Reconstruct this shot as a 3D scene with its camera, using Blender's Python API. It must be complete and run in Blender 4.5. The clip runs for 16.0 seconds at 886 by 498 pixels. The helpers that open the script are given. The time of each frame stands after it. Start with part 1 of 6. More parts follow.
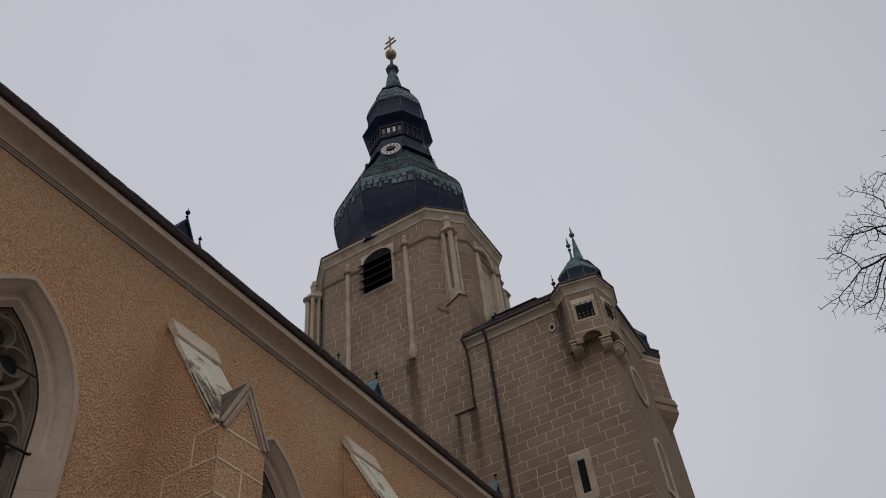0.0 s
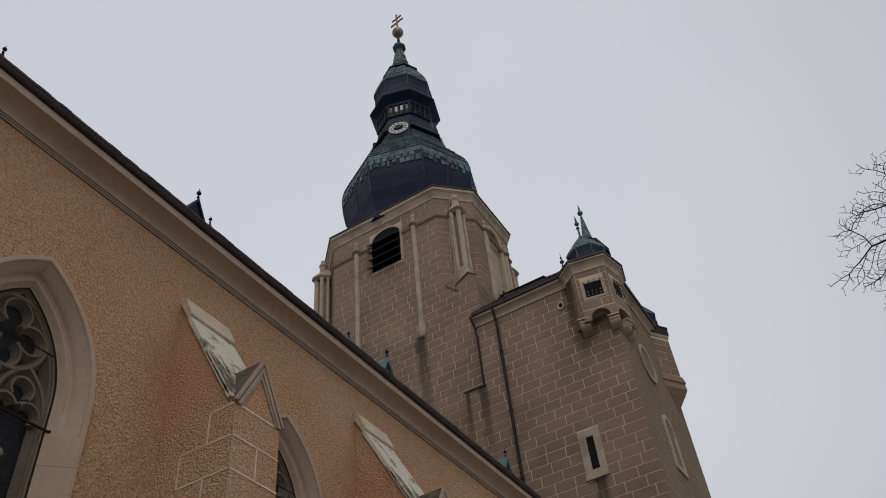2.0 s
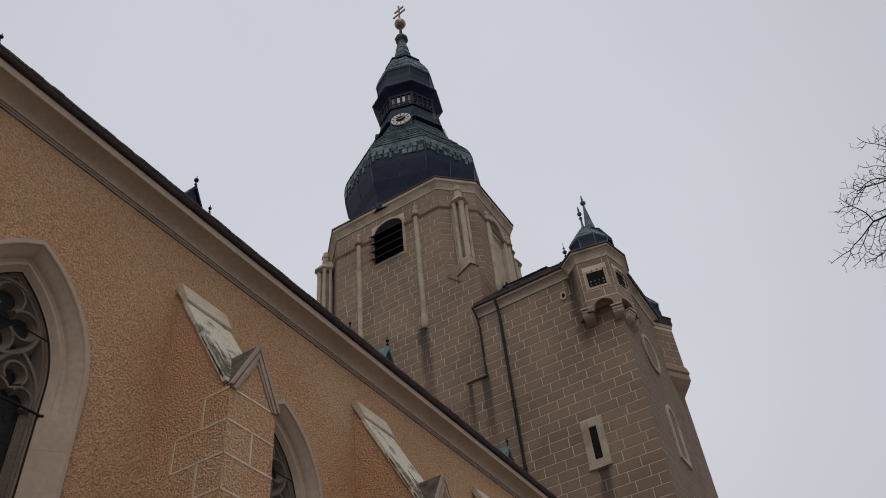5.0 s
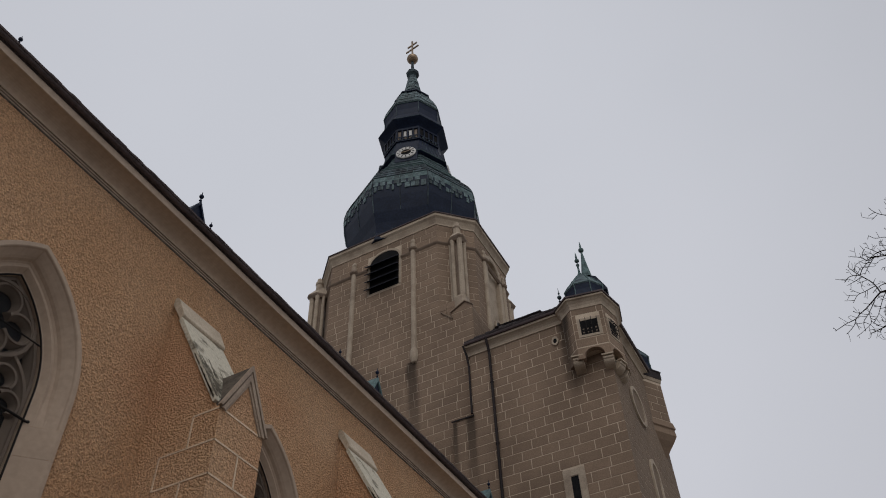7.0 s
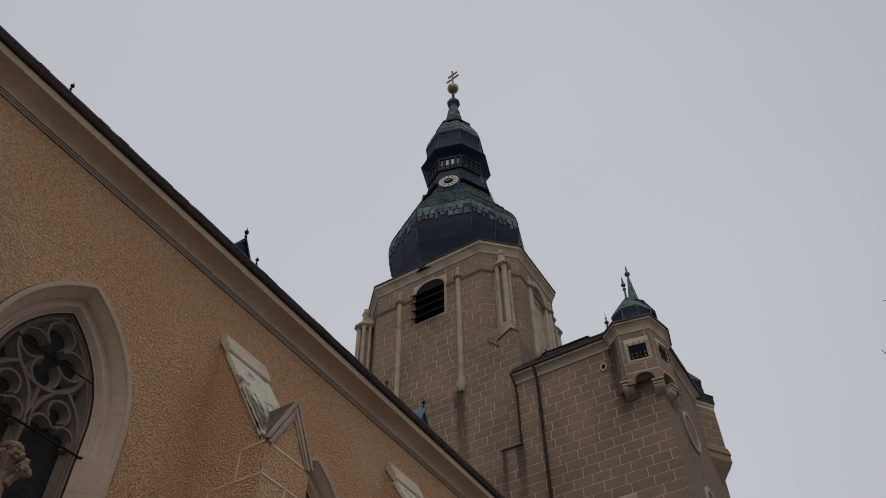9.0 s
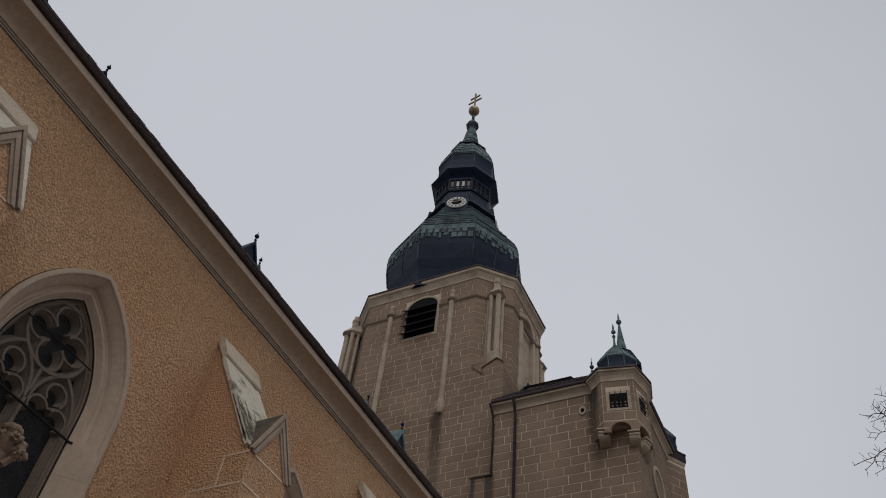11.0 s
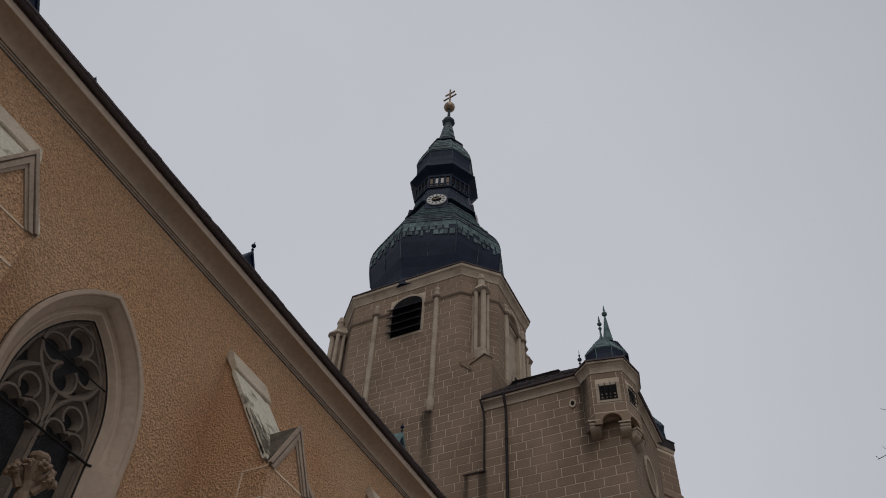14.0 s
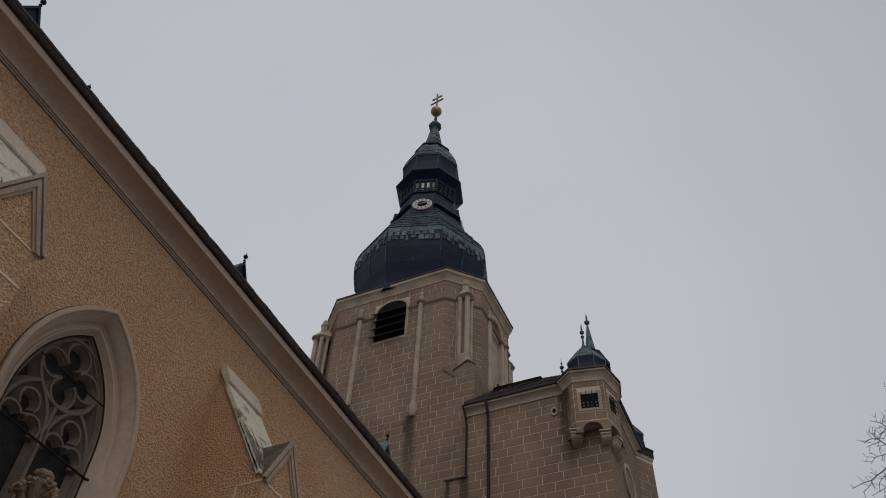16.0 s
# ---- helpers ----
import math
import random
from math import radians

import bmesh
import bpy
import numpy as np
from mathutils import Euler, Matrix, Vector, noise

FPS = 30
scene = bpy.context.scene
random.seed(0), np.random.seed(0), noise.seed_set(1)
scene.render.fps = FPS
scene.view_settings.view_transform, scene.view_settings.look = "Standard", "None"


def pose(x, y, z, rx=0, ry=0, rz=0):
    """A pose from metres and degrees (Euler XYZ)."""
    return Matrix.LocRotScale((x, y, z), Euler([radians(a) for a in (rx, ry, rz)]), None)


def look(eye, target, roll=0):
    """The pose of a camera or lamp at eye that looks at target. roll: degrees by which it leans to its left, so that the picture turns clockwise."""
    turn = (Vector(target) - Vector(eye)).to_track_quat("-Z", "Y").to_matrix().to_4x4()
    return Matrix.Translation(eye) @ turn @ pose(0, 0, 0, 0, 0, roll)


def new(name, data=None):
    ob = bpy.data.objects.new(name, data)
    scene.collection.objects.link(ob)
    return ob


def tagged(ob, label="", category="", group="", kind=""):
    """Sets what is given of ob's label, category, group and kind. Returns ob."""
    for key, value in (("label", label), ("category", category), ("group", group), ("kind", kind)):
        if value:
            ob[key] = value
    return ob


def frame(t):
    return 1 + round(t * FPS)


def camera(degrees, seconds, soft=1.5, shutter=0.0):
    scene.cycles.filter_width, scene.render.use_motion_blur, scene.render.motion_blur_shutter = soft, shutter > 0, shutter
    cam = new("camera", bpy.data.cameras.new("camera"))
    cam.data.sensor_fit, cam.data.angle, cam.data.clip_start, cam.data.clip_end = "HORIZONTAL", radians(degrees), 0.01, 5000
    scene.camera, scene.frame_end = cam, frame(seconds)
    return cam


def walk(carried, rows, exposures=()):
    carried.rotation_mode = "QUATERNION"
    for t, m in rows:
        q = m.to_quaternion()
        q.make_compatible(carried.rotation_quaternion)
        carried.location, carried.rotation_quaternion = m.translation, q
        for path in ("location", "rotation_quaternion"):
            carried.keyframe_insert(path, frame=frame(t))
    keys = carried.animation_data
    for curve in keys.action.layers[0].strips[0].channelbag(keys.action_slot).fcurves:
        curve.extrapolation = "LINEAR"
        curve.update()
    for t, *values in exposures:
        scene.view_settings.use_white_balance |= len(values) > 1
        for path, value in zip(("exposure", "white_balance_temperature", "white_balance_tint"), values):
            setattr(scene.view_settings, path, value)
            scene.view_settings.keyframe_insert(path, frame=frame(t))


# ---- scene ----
cam = camera(56.5, 16.0, 1.0)
PATH = [
    (0, (0.037, 0.223, 1.635), (-0.579, 1.495, 3.05), -7.2),
    (0.5, (0.036, 0.136, 1.617), (-0.581, 1.412, 3.027), -7.5),
    (1, (0.031, 0.136, 1.621), (-0.588, 1.41, 3.033), -7.6),
    (1.5, (0.029, 0.117, 1.582), (-0.603, 1.402, 2.978), -7.3),
    (2, (0.025, 0.146, 1.589), (-0.628, 1.438, 2.969), -6.8),
    (2.5, (0.017, 0.26, 1.586), (-0.654, 1.545, 2.963), -6.5),
    (3, (0.051, 0.354, 1.52), (-0.63, 1.647, 2.886), -6.5),
    (5.3, (-0.011, 0.362, 1.564), (-0.677, 1.656, 2.936), -6.6),
    (5.5, (-0.04, 0.347, 1.568), (-0.7, 1.642, 2.942), -4.5),
    (6, (-0.089, 0.437, 1.651), (-0.726, 1.742, 3.026), -3.6),
    (6.5, (-0.074, 0.351, 1.602), (-0.691, 1.616, 3.023), -2.6),
    (7, (-0.101, 0.305, 1.579), (-0.723, 1.556, 3.01), -2.7),
    (7.5, (-0.102, 0.253, 1.535), (-0.801, 1.454, 2.974), -1.4),
    (8, (-0.147, 0.257, 1.56), (-0.857, 1.442, 3.006), -1.0),
    (8.5, (-0.116, 0.254, 1.567), (-0.821, 1.42, 3.031), -1.0),
    (9, (0.006, 0.294, 1.563), (-0.688, 1.448, 3.042), -0.9),
    (9.2, (0.062, 0.322, 1.542), (-0.626, 1.468, 3.03), -0.4),
    (11.5, (0.13, -0.483, 1.559), (-0.549, 0.654, 3.058), 8.2),
    (12, (0.036, -0.661, 1.567), (-0.64, 0.481, 3.063), 7.8),
    (12.5, (-0.024, -0.646, 1.591), (-0.695, 0.505, 3.082), 7.3),
    (13, (-0.136, -0.549, 1.624), (-0.791, 0.615, 3.113), 6.0),
    (13.5, (-0.182, -0.539, 1.587), (-0.828, 0.624, 3.081), 4.6),
    (14, (-0.242, -0.579, 1.6), (-0.867, 0.592, 3.096), 3.4),
    (14.5, (-0.328, -0.666, 1.587), (-0.933, 0.524, 3.076), 2.5),
    (15, (-0.327, -0.788, 1.6), (-0.922, 0.409, 3.088), 2.4),
    (15.5, (-0.27, -0.882, 1.615), (-0.861, 0.311, 3.108), 2.7),
    (16, (-0.212, -1.016, 1.583), (-0.798, 0.173, 3.081), 3.1),
]
walk(cam, [(t, look(eye, target, roll)) for t, eye, target, roll in PATH], [(0.0, 0.02), (0.5, 0.12), (1.5, 0.14), (3.0, 0.26), (5.5, 0.14), (6.0, 0.06), (7.5, 0.16), (8.0, 0.20), (8.5, 0.10), (9.0, -0.05), (11.5, 0.05), (12.5, -0.02), (14.5, -0.05), (16.0, -0.09)])

# ---- light ----
world = bpy.data.worlds.new("overcast_sky")
scene.world = world
world.use_nodes = True
wn, wl = world.node_tree.nodes, world.node_tree.links
sky = wn.new("ShaderNodeTexSky")
sky.sky_type, sky.sun_disc = "NISHITA", False
sky.sun_elevation, sky.sun_rotation = radians(48), radians(150)
sky.air_density, sky.dust_density, sky.ozone_density = 1.0, 6.0, 1.0
grey = wn.new("ShaderNodeHueSaturation")
grey.inputs["Saturation"].default_value, grey.inputs["Value"].default_value = 0.12, 0.10
cloud = wn.new("ShaderNodeMix")
cloud.data_type = "RGBA"
cloud.inputs[0].default_value = 0.90
ctc = wn.new("ShaderNodeTexCoord")
cns = wn.new("ShaderNodeTexNoise")
cns.inputs["Scale"].default_value, cns.inputs["Detail"].default_value = 1.6, 3.0
crm = wn.new("ShaderNodeValToRGB")
crm.color_ramp.elements[0].position, crm.color_ramp.elements[0].color = 0.25, (0.526, 0.545, 0.598, 1)
crm.color_ramp.elements[1].position, crm.color_ramp.elements[1].color = 0.75, (0.591, 0.602, 0.658, 1)
wl.new(ctc.outputs["Generated"], cns.inputs["Vector"])
wl.new(cns.outputs["Fac"], crm.inputs[0])
wl.new(sky.outputs[0], grey.inputs["Color"])
wl.new(grey.outputs[0], cloud.inputs[6])
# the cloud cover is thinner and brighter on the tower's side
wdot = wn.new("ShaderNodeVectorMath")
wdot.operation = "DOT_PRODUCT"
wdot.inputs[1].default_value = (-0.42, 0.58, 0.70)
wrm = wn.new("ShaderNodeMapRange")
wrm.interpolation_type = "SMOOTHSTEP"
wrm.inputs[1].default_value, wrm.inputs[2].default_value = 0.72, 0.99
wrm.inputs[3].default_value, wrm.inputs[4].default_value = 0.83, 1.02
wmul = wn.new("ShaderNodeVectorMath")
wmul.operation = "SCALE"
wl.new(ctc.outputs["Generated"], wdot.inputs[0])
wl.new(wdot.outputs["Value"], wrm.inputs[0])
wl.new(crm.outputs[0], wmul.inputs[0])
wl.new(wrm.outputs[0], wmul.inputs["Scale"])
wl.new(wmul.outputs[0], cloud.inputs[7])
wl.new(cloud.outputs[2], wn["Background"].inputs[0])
wn["Background"].inputs[1].default_value = 1.0

sun = new("sun", bpy.data.lights.new("sun", "SUN"))
sun.data.energy, sun.data.angle, sun.data.color = 0.5, radians(40), (1.0, 0.97, 0.93)
sun.matrix_basis = look((20, -30, 45), (0, 0, 0))


# ---- materials ----
def material(name, base, other, big=0.6, fine=30.0, bump=0.3, depth=0.01, rough=0.85, metal=0.0, vary=0.0, grain=0.25, spread=(0.35, 0.65), voronoi=0.0, gloss=0.3, streaks=(), blush=(), blush_colour=(0.5, 0.25, 0.12)):
    """A surface with stains at one scale, grain at another, and fine relief. vary: difference from piece to piece."""
    m = bpy.data.materials.new(name)
    m.use_nodes = True
    n, l = m.node_tree.nodes, m.node_tree.links
    b = n["Principled BSDF"]
    geo = n.new("ShaderNodeNewGeometry")
    n1 = n.new("ShaderNodeTexNoise")
    n1.inputs["Scale"].default_value, n1.inputs["Detail"].default_value, n1.inputs["Roughness"].default_value = big, 6, 0.6
    n2 = n.new("ShaderNodeTexNoise")
    n2.inputs["Scale"].default_value, n2.inputs["Detail"].default_value = fine, 4
    for q in (n1, n2):
        l.new(geo.outputs["Position"], q.inputs["Vector"])
    r1 = n.new("ShaderNodeMapRange")
    r1.inputs[1].default_value, r1.inputs[2].default_value = spread
    l.new(n1.outputs["Fac"], r1.inputs[0])
    mix = n.new("ShaderNodeMix")
    mix.data_type = "RGBA"
    l.new(r1.outputs[0], mix.inputs[0])
    mix.inputs[6].default_value, mix.inputs[7].default_value = (*base, 1), (*other, 1)
    r2 = n.new("ShaderNodeMapRange")
    r2.inputs[1].default_value, r2.inputs[2].default_value = 0.3, 0.7
    r2.inputs[3].default_value, r2.inputs[4].default_value = 1 - grain, 1 + grain
    l.new(n2.outputs["Fac"], r2.inputs[0])
    value = r2.outputs[0]
    if vary:
        info = n.new("ShaderNodeObjectInfo")
        r3 = n.new("ShaderNodeMapRange")
        r3.inputs[3].default_value, r3.inputs[4].default_value = 1 - vary, 1 + vary
        l.new(info.outputs["Random"], r3.inputs[0])
        isl = n.new("ShaderNodeMapRange")
        isl.inputs[3].default_value, isl.inputs[4].default_value = 1 - vary, 1 + vary
        l.new(geo.outputs["Random Per Island"], isl.inputs[0])
        for extra in (r3, isl):
            mul = n.new("ShaderNodeMath")
            mul.operation = "MULTIPLY"
            l.new(value, mul.inputs[0])
            l.new(extra.outputs[0], mul.inputs[1])
            value = mul.outputs[0]
    # run-off stains and painted shade: (x, half width, foot, head) on the front faces
    if streaks:
        sep = n.new("ShaderNodeSeparateXYZ")
        l.new(geo.outputs["Position"], sep.inputs[0])
    for x, half, z0, z1 in streaks:
        steps = []
        for op, one, two in (("SUBTRACT", sep.outputs["X"], x), ("ADD", None, None), ("ABSOLUTE", None, None)):
            q = n.new("ShaderNodeMath")
            q.operation = op
            if op == "ADD":
                wob = n.new("ShaderNodeMath")
                wob.operation = "MULTIPLY_ADD"
                l.new(n1.outputs["Fac"], wob.inputs[0])
                wob.inputs[1].default_value, wob.inputs[2].default_value = half * 1.6, -half * 0.8
                l.new(steps[-1], q.inputs[0])
                l.new(wob.outputs[0], q.inputs[1])
            else:
                l.new(one if one else steps[-1], q.inputs[0])
                if two is not None:
                    q.inputs[1].default_value = two
            steps.append(q.outputs[0])
        across = n.new("ShaderNodeMapRange")
        across.interpolation_type = "SMOOTHSTEP"
        across.inputs[1].default_value, across.inputs[2].default_value = half * 0.3, half
        across.inputs[3].default_value, across.inputs[4].default_value = 1, 0
        l.new(steps[-1], across.inputs[0])
        down = n.new("ShaderNodeMapRange")
        down.inputs[1].default_value, down.inputs[2].default_value = z0, z1
        l.new(sep.outputs["Z"], down.inputs[0])
        below = n.new("ShaderNodeMath")
        below.operation = "LESS_THAN"
        l.new(sep.outputs["Z"], below.inputs[0])
        below.inputs[1].default_value = z1
        m1 = n.new("ShaderNodeMath")
        m1.operation = "MULTIPLY"
        l.new(across.outputs[0], m1.inputs[0])
        l.new(down.outputs[0], m1.inputs[1])
        m2 = n.new("ShaderNodeMath")
        m2.operation = "MULTIPLY"
        l.new(m1.outputs[0], m2.inputs[0])
        l.new(below.outputs[0], m2.inputs[1])
        m3 = n.new("ShaderNodeMath")
        m3.operation = "MULTIPLY_ADD"
        l.new(m2.outputs[0], m3.inputs[0])
        m3.inputs[1].default_value, m3.inputs[2].default_value = -0.72, 1.0
        m4 = n.new("ShaderNodeMath")
        m4.operation = "MULTIPLY"
        l.new(value, m4.inputs[0])
        l.new(m3.outputs[0], m4.inputs[1])
        value = m4.outputs[0]
    colour = mix.outputs[2]
    # damp reddened patches: (y, z, half length, half height)
    if blush:
        seb = n.new("ShaderNodeSeparateXYZ")
        l.new(geo.outputs["Position"], seb.inputs[0])
    for y, z, hy, hz in blush:
        away = n.new("ShaderNodeCombineXYZ")
        for axis, c, h in (("Y", y, hy), ("Z", z, hz)):
            q = n.new("ShaderNodeMath")
            q.operation = "MULTIPLY_ADD"
            l.new(seb.outputs[axis], q.inputs[0])
            q.inputs[1].default_value, q.inputs[2].default_value = 1 / h, -c / h
            l.new(q.outputs[0], away.inputs[axis])
        far = n.new("ShaderNodeVectorMath")
        far.operation = "LENGTH"
        l.new(away.outputs[0], far.inputs[0])
        rag = n.new("ShaderNodeMath")
        rag.operation = "MULTIPLY_ADD"
        l.new(n1.outputs["Fac"], rag.inputs[0])
        rag.inputs[1].default_value = 1.6
        l.new(far.outputs["Value"], rag.inputs[2])
        fade = n.new("ShaderNodeMapRange")
        fade.interpolation_type = "SMOOTHSTEP"
        fade.inputs[1].default_value, fade.inputs[2].default_value = 0.9, 1.95
        fade.inputs[3].default_value, fade.inputs[4].default_value = 0.48, 0.0
        l.new(rag.outputs[0], fade.inputs[0])
        red = n.new("ShaderNodeMix")
        red.data_type = "RGBA"
        l.new(fade.outputs[0], red.inputs[0])
        l.new(colour, red.inputs[6])
        red.inputs[7].default_value = (*blush_colour, 1)
        colour = red.outputs[2]
    hsv = n.new("ShaderNodeHueSaturation")
    l.new(colour, hsv.inputs["Color"])
    l.new(value, hsv.inputs["Value"])
    l.new(hsv.outputs[0], b.inputs["Base Color"])
    b.inputs["Roughness"].default_value, b.inputs["Metallic"].default_value = rough, metal
    b.inputs["Specular IOR Level"].default_value = gloss
    bp = n.new("ShaderNodeBump")
    bp.inputs["Strength"].default_value, bp.inputs["Distance"].default_value = bump, depth
    if voronoi:
        # thrown pebbles: bent cells and noise together give the height, the pits are darker
        bend = n.new("ShaderNodeTexNoise")
        bend.inputs["Scale"].default_value, bend.inputs["Detail"].default_value = voronoi * 0.8, 2
        l.new(geo.outputs["Position"], bend.inputs["Vector"])
        away = n.new("ShaderNodeVectorMath")
        away.operation = "MULTIPLY_ADD"
        away.inputs[1].default_value = (1.4 / voronoi,) * 3
        l.new(bend.outputs["Color"], away.inputs[0])
        l.new(geo.outputs["Position"], away.inputs[2])
        v = n.new("ShaderNodeTexVoronoi")
        v.inputs["Scale"].default_value = voronoi
        l.new(away.outputs[0], v.inputs["Vector"])
        add = n.new("ShaderNodeMath")
        add.operation = "MULTIPLY_ADD"
        l.new(v.outputs["Distance"], add.inputs[0])
        add.inputs[1].default_value = -0.55
        l.new(n2.outputs["Fac"], add.inputs[2])
        l.new(add.outputs[0], bp.inputs["Height"])
        pit = n.new("ShaderNodeMapRange")
        pit.inputs[1].default_value, pit.inputs[2].default_value = -0.05, 0.42
        pit.inputs[3].default_value, pit.inputs[4].default_value = 0.76, 1.10
        l.new(add.outputs[0], pit.inputs[0])
        mulp = n.new("ShaderNodeMath")
        mulp.operation = "MULTIPLY"
        l.new(value, mulp.inputs[0])
        l.new(pit.outputs[0], mulp.inputs[1])
        l.new(mulp.outputs[0], hsv.inputs["Value"])
    else:
        l.new(n2.outputs["Fac"], bp.inputs["Height"])
    l.new(bp.outputs[0], b.inputs["Normal"])
    return m


# the last two mix run-off stain with painted shade on the oriel's left
STREAKS = ((-15.40, 0.42, 18.5, 25.75), (-13.06, 0.16, 17.5, 21.2), (-12.32, 0.32, 17.0, 21.3), (-8.24, 0.34, 12.6, 15.65), (-19.02, 0.35, 22.0, 26.0), (-7.66, 0.36, 19.8, 24.6), (-7.45, 0.24, 20.4, 24.7))
DAMP = ((6.7, 8.5, 1.0, 0.95), (9.2, 9.7, 0.9, 0.5), (2.6, 8.0, 0.8, 0.9), (11.3, 8.4, 1.0, 1.0), (7.6, 6.6, 0.7, 1.6), (13.4, 9.2, 1.5, 0.8))
ROUGHCAST = material("ochre_roughcast", (0.535, 0.334, 0.194), (0.495, 0.288, 0.154), 0.55, 40, 1.0, 0.038, 0.95, grain=0.15, voronoi=27, blush=DAMP, blush_colour=(0.475, 0.240, 0.125))
JOINT = material("pale_joint_mortar", (0.66, 0.505, 0.36), (0.53, 0.395, 0.275), 2.0, 60, 0.3, 0.004, 0.9)
STUCCO = material("smooth_stucco", (0.425, 0.325, 0.242), (0.36, 0.272, 0.203), 0.9, 14, 0.12, 0.006, 0.85, grain=0.07)
CORNICE = material("pale_cornice_stucco", (0.475, 0.368, 0.278), (0.41, 0.315, 0.238), 0.8, 12, 0.12, 0.006, 0.85, grain=0.08)
FILLET = material("darker_stucco", (0.26, 0.195, 0.145), (0.20, 0.15, 0.112), 1.2, 20, 0.15, 0.006, 0.85, grain=0.10)
CAPSTONE = material("pale_cap_stone", (0.52, 0.435, 0.335), (0.41, 0.335, 0.25), 2.5, 30, 0.3, 0.008, 0.9, grain=0.14)
COPING = material("brown_coping_stone", (0.36, 0.278, 0.210), (0.28, 0.212, 0.160), 2.5, 30, 0.3, 0.008, 0.9, grain=0.14)
CARVED = material("brown_carved_stone", (0.26, 0.185, 0.13), (0.16, 0.11, 0.075), 6.0, 45, 0.5, 0.008, 0.9, grain=0.2)
LICHEN = material("lichened_cap_stone", (0.50, 0.455, 0.36), (0.13, 0.11, 0.08), 3.2, 26, 0.4, 0.01, 0.9, grain=0.2, spread=(0.54, 0.66))
MOSSY = material("mossy_stone_side", (0.10, 0.085, 0.062), (0.30, 0.27, 0.21), 7.0, 40, 0.5, 0.01, 0.95, grain=0.3, spread=(0.48, 0.62))
DARKSTONE = material("blackened_and_shaded_stone", (0.040, 0.032, 0.025), (0.125, 0.100, 0.076), 5.0, 30, 0.4, 0.01, 0.95, grain=0.2)
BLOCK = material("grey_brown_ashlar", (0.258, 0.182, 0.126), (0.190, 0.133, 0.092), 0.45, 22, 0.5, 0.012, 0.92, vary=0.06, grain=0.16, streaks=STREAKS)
# a darker copy of BLOCK, with the annex flank's shade in its colour
SHADED_BLOCK = material("shaded_grey_ashlar", (0.200, 0.144, 0.100), (0.165, 0.118, 0.082), 0.5, 22, 0.5, 0.012, 0.92, vary=0.03, grain=0.16)
MORTAR = material("ashlar_joint", (0.55, 0.445, 0.335), (0.43, 0.342, 0.255), 0.7, 40, 0.3, 0.006, 0.95, grain=0.2, streaks=STREAKS)
TRIM = material("tower_trim_stone", (0.40, 0.325, 0.245), (0.255, 0.20, 0.150), 1.1, 20, 0.3, 0.008, 0.9, grain=0.14, spread=(0.46, 0.72))
TRACERY = material("grey_tracery_stone", (0.222, 0.174, 0.136), (0.165, 0.130, 0.102), 2.0, 40, 0.3, 0.006, 0.9, grain=0.15)
OXIDE = material("dark_copper_oxide", (0.0045, 0.0095, 0.0255), (0.010, 0.0175, 0.038), 1.2, 9, 0.25, 0.02, 0.50, vary=0.10, grain=0.30, gloss=0.13)
PATINA = material("green_copper_patina", (0.060, 0.087, 0.097), (0.018, 0.023, 0.029), 2.2, 7, 0.35, 0.02, 0.65, vary=0.30, grain=0.35, spread=(0.42, 0.62), gloss=0.15)
VERDIGRIS = material("bright_verdigris", (0.130, 0.192, 0.190), (0.064, 0.096, 0.098), 3.0, 10, 0.35, 0.01, 0.75, vary=0.1, grain=0.25, gloss=0.15)
GUTTER = material("brown_gutter_sheet", (0.105, 0.083, 0.084), (0.075, 0.060, 0.062), 1.5, 20, 0.3, 0.006, 0.75, grain=0.2, gloss=0.12)
SLATE = material("dark_roof_tiles", (0.062, 0.048, 0.048), (0.095, 0.075, 0.072), 1.0, 12, 0.6, 0.03, 0.85, vary=0.2, grain=0.3, gloss=0.15)
SHEET = material("dark_gutter_sheet", (0.098, 0.075, 0.076), (0.068, 0.053, 0.054), 1.5, 20, 0.2, 0.005, 0.7, grain=0.15, gloss=0.15)
PIPE = material("dark_downpipe_sheet", (0.030, 0.022, 0.021), (0.020, 0.016, 0.016), 1.5, 20, 0.2, 0.005, 0.7, grain=0.2, gloss=0.15)
DARKTILE = material("sooty_roof_tiles", (0.030, 0.025, 0.026), (0.055, 0.045, 0.045), 1.0, 12, 0.6, 0.03, 0.85, grain=0.35, gloss=0.12)
IRON = material("black_iron", (0.012, 0.011, 0.011), (0.02, 0.017, 0.015), 3, 50, 0.2, 0.003, 0.7, gloss=0.15)
WIRE = material("grey_wire", (0.075, 0.065, 0.055), (0.05, 0.044, 0.04), 3, 50, 0.1, 0.002, 0.7, gloss=0.15)
LOUVRE = material("dark_louvre_boards", (0.030, 0.032, 0.042), (0.046, 0.047, 0.058), 2, 18, 0.4, 0.008, 0.85, grain=0.25, gloss=0.1)
GLASS = material("dark_leaded_glass", (0.010, 0.011, 0.013), (0.018, 0.019, 0.022), 5, 9, 0.5, 0.02, 0.35, grain=0.3, gloss=0.07)
GILT = material("worn_gilding", (0.34, 0.245, 0.16), (0.19, 0.135, 0.09), 5, 20, 0.2, 0.004, 0.45, metal=0.6, grain=0.15)
WHITE = material("white_dial_enamel", (0.58, 0.56, 0.53), (0.46, 0.45, 0.42), 3, 20, 0.1, 0.003, 0.6, grain=0.08)
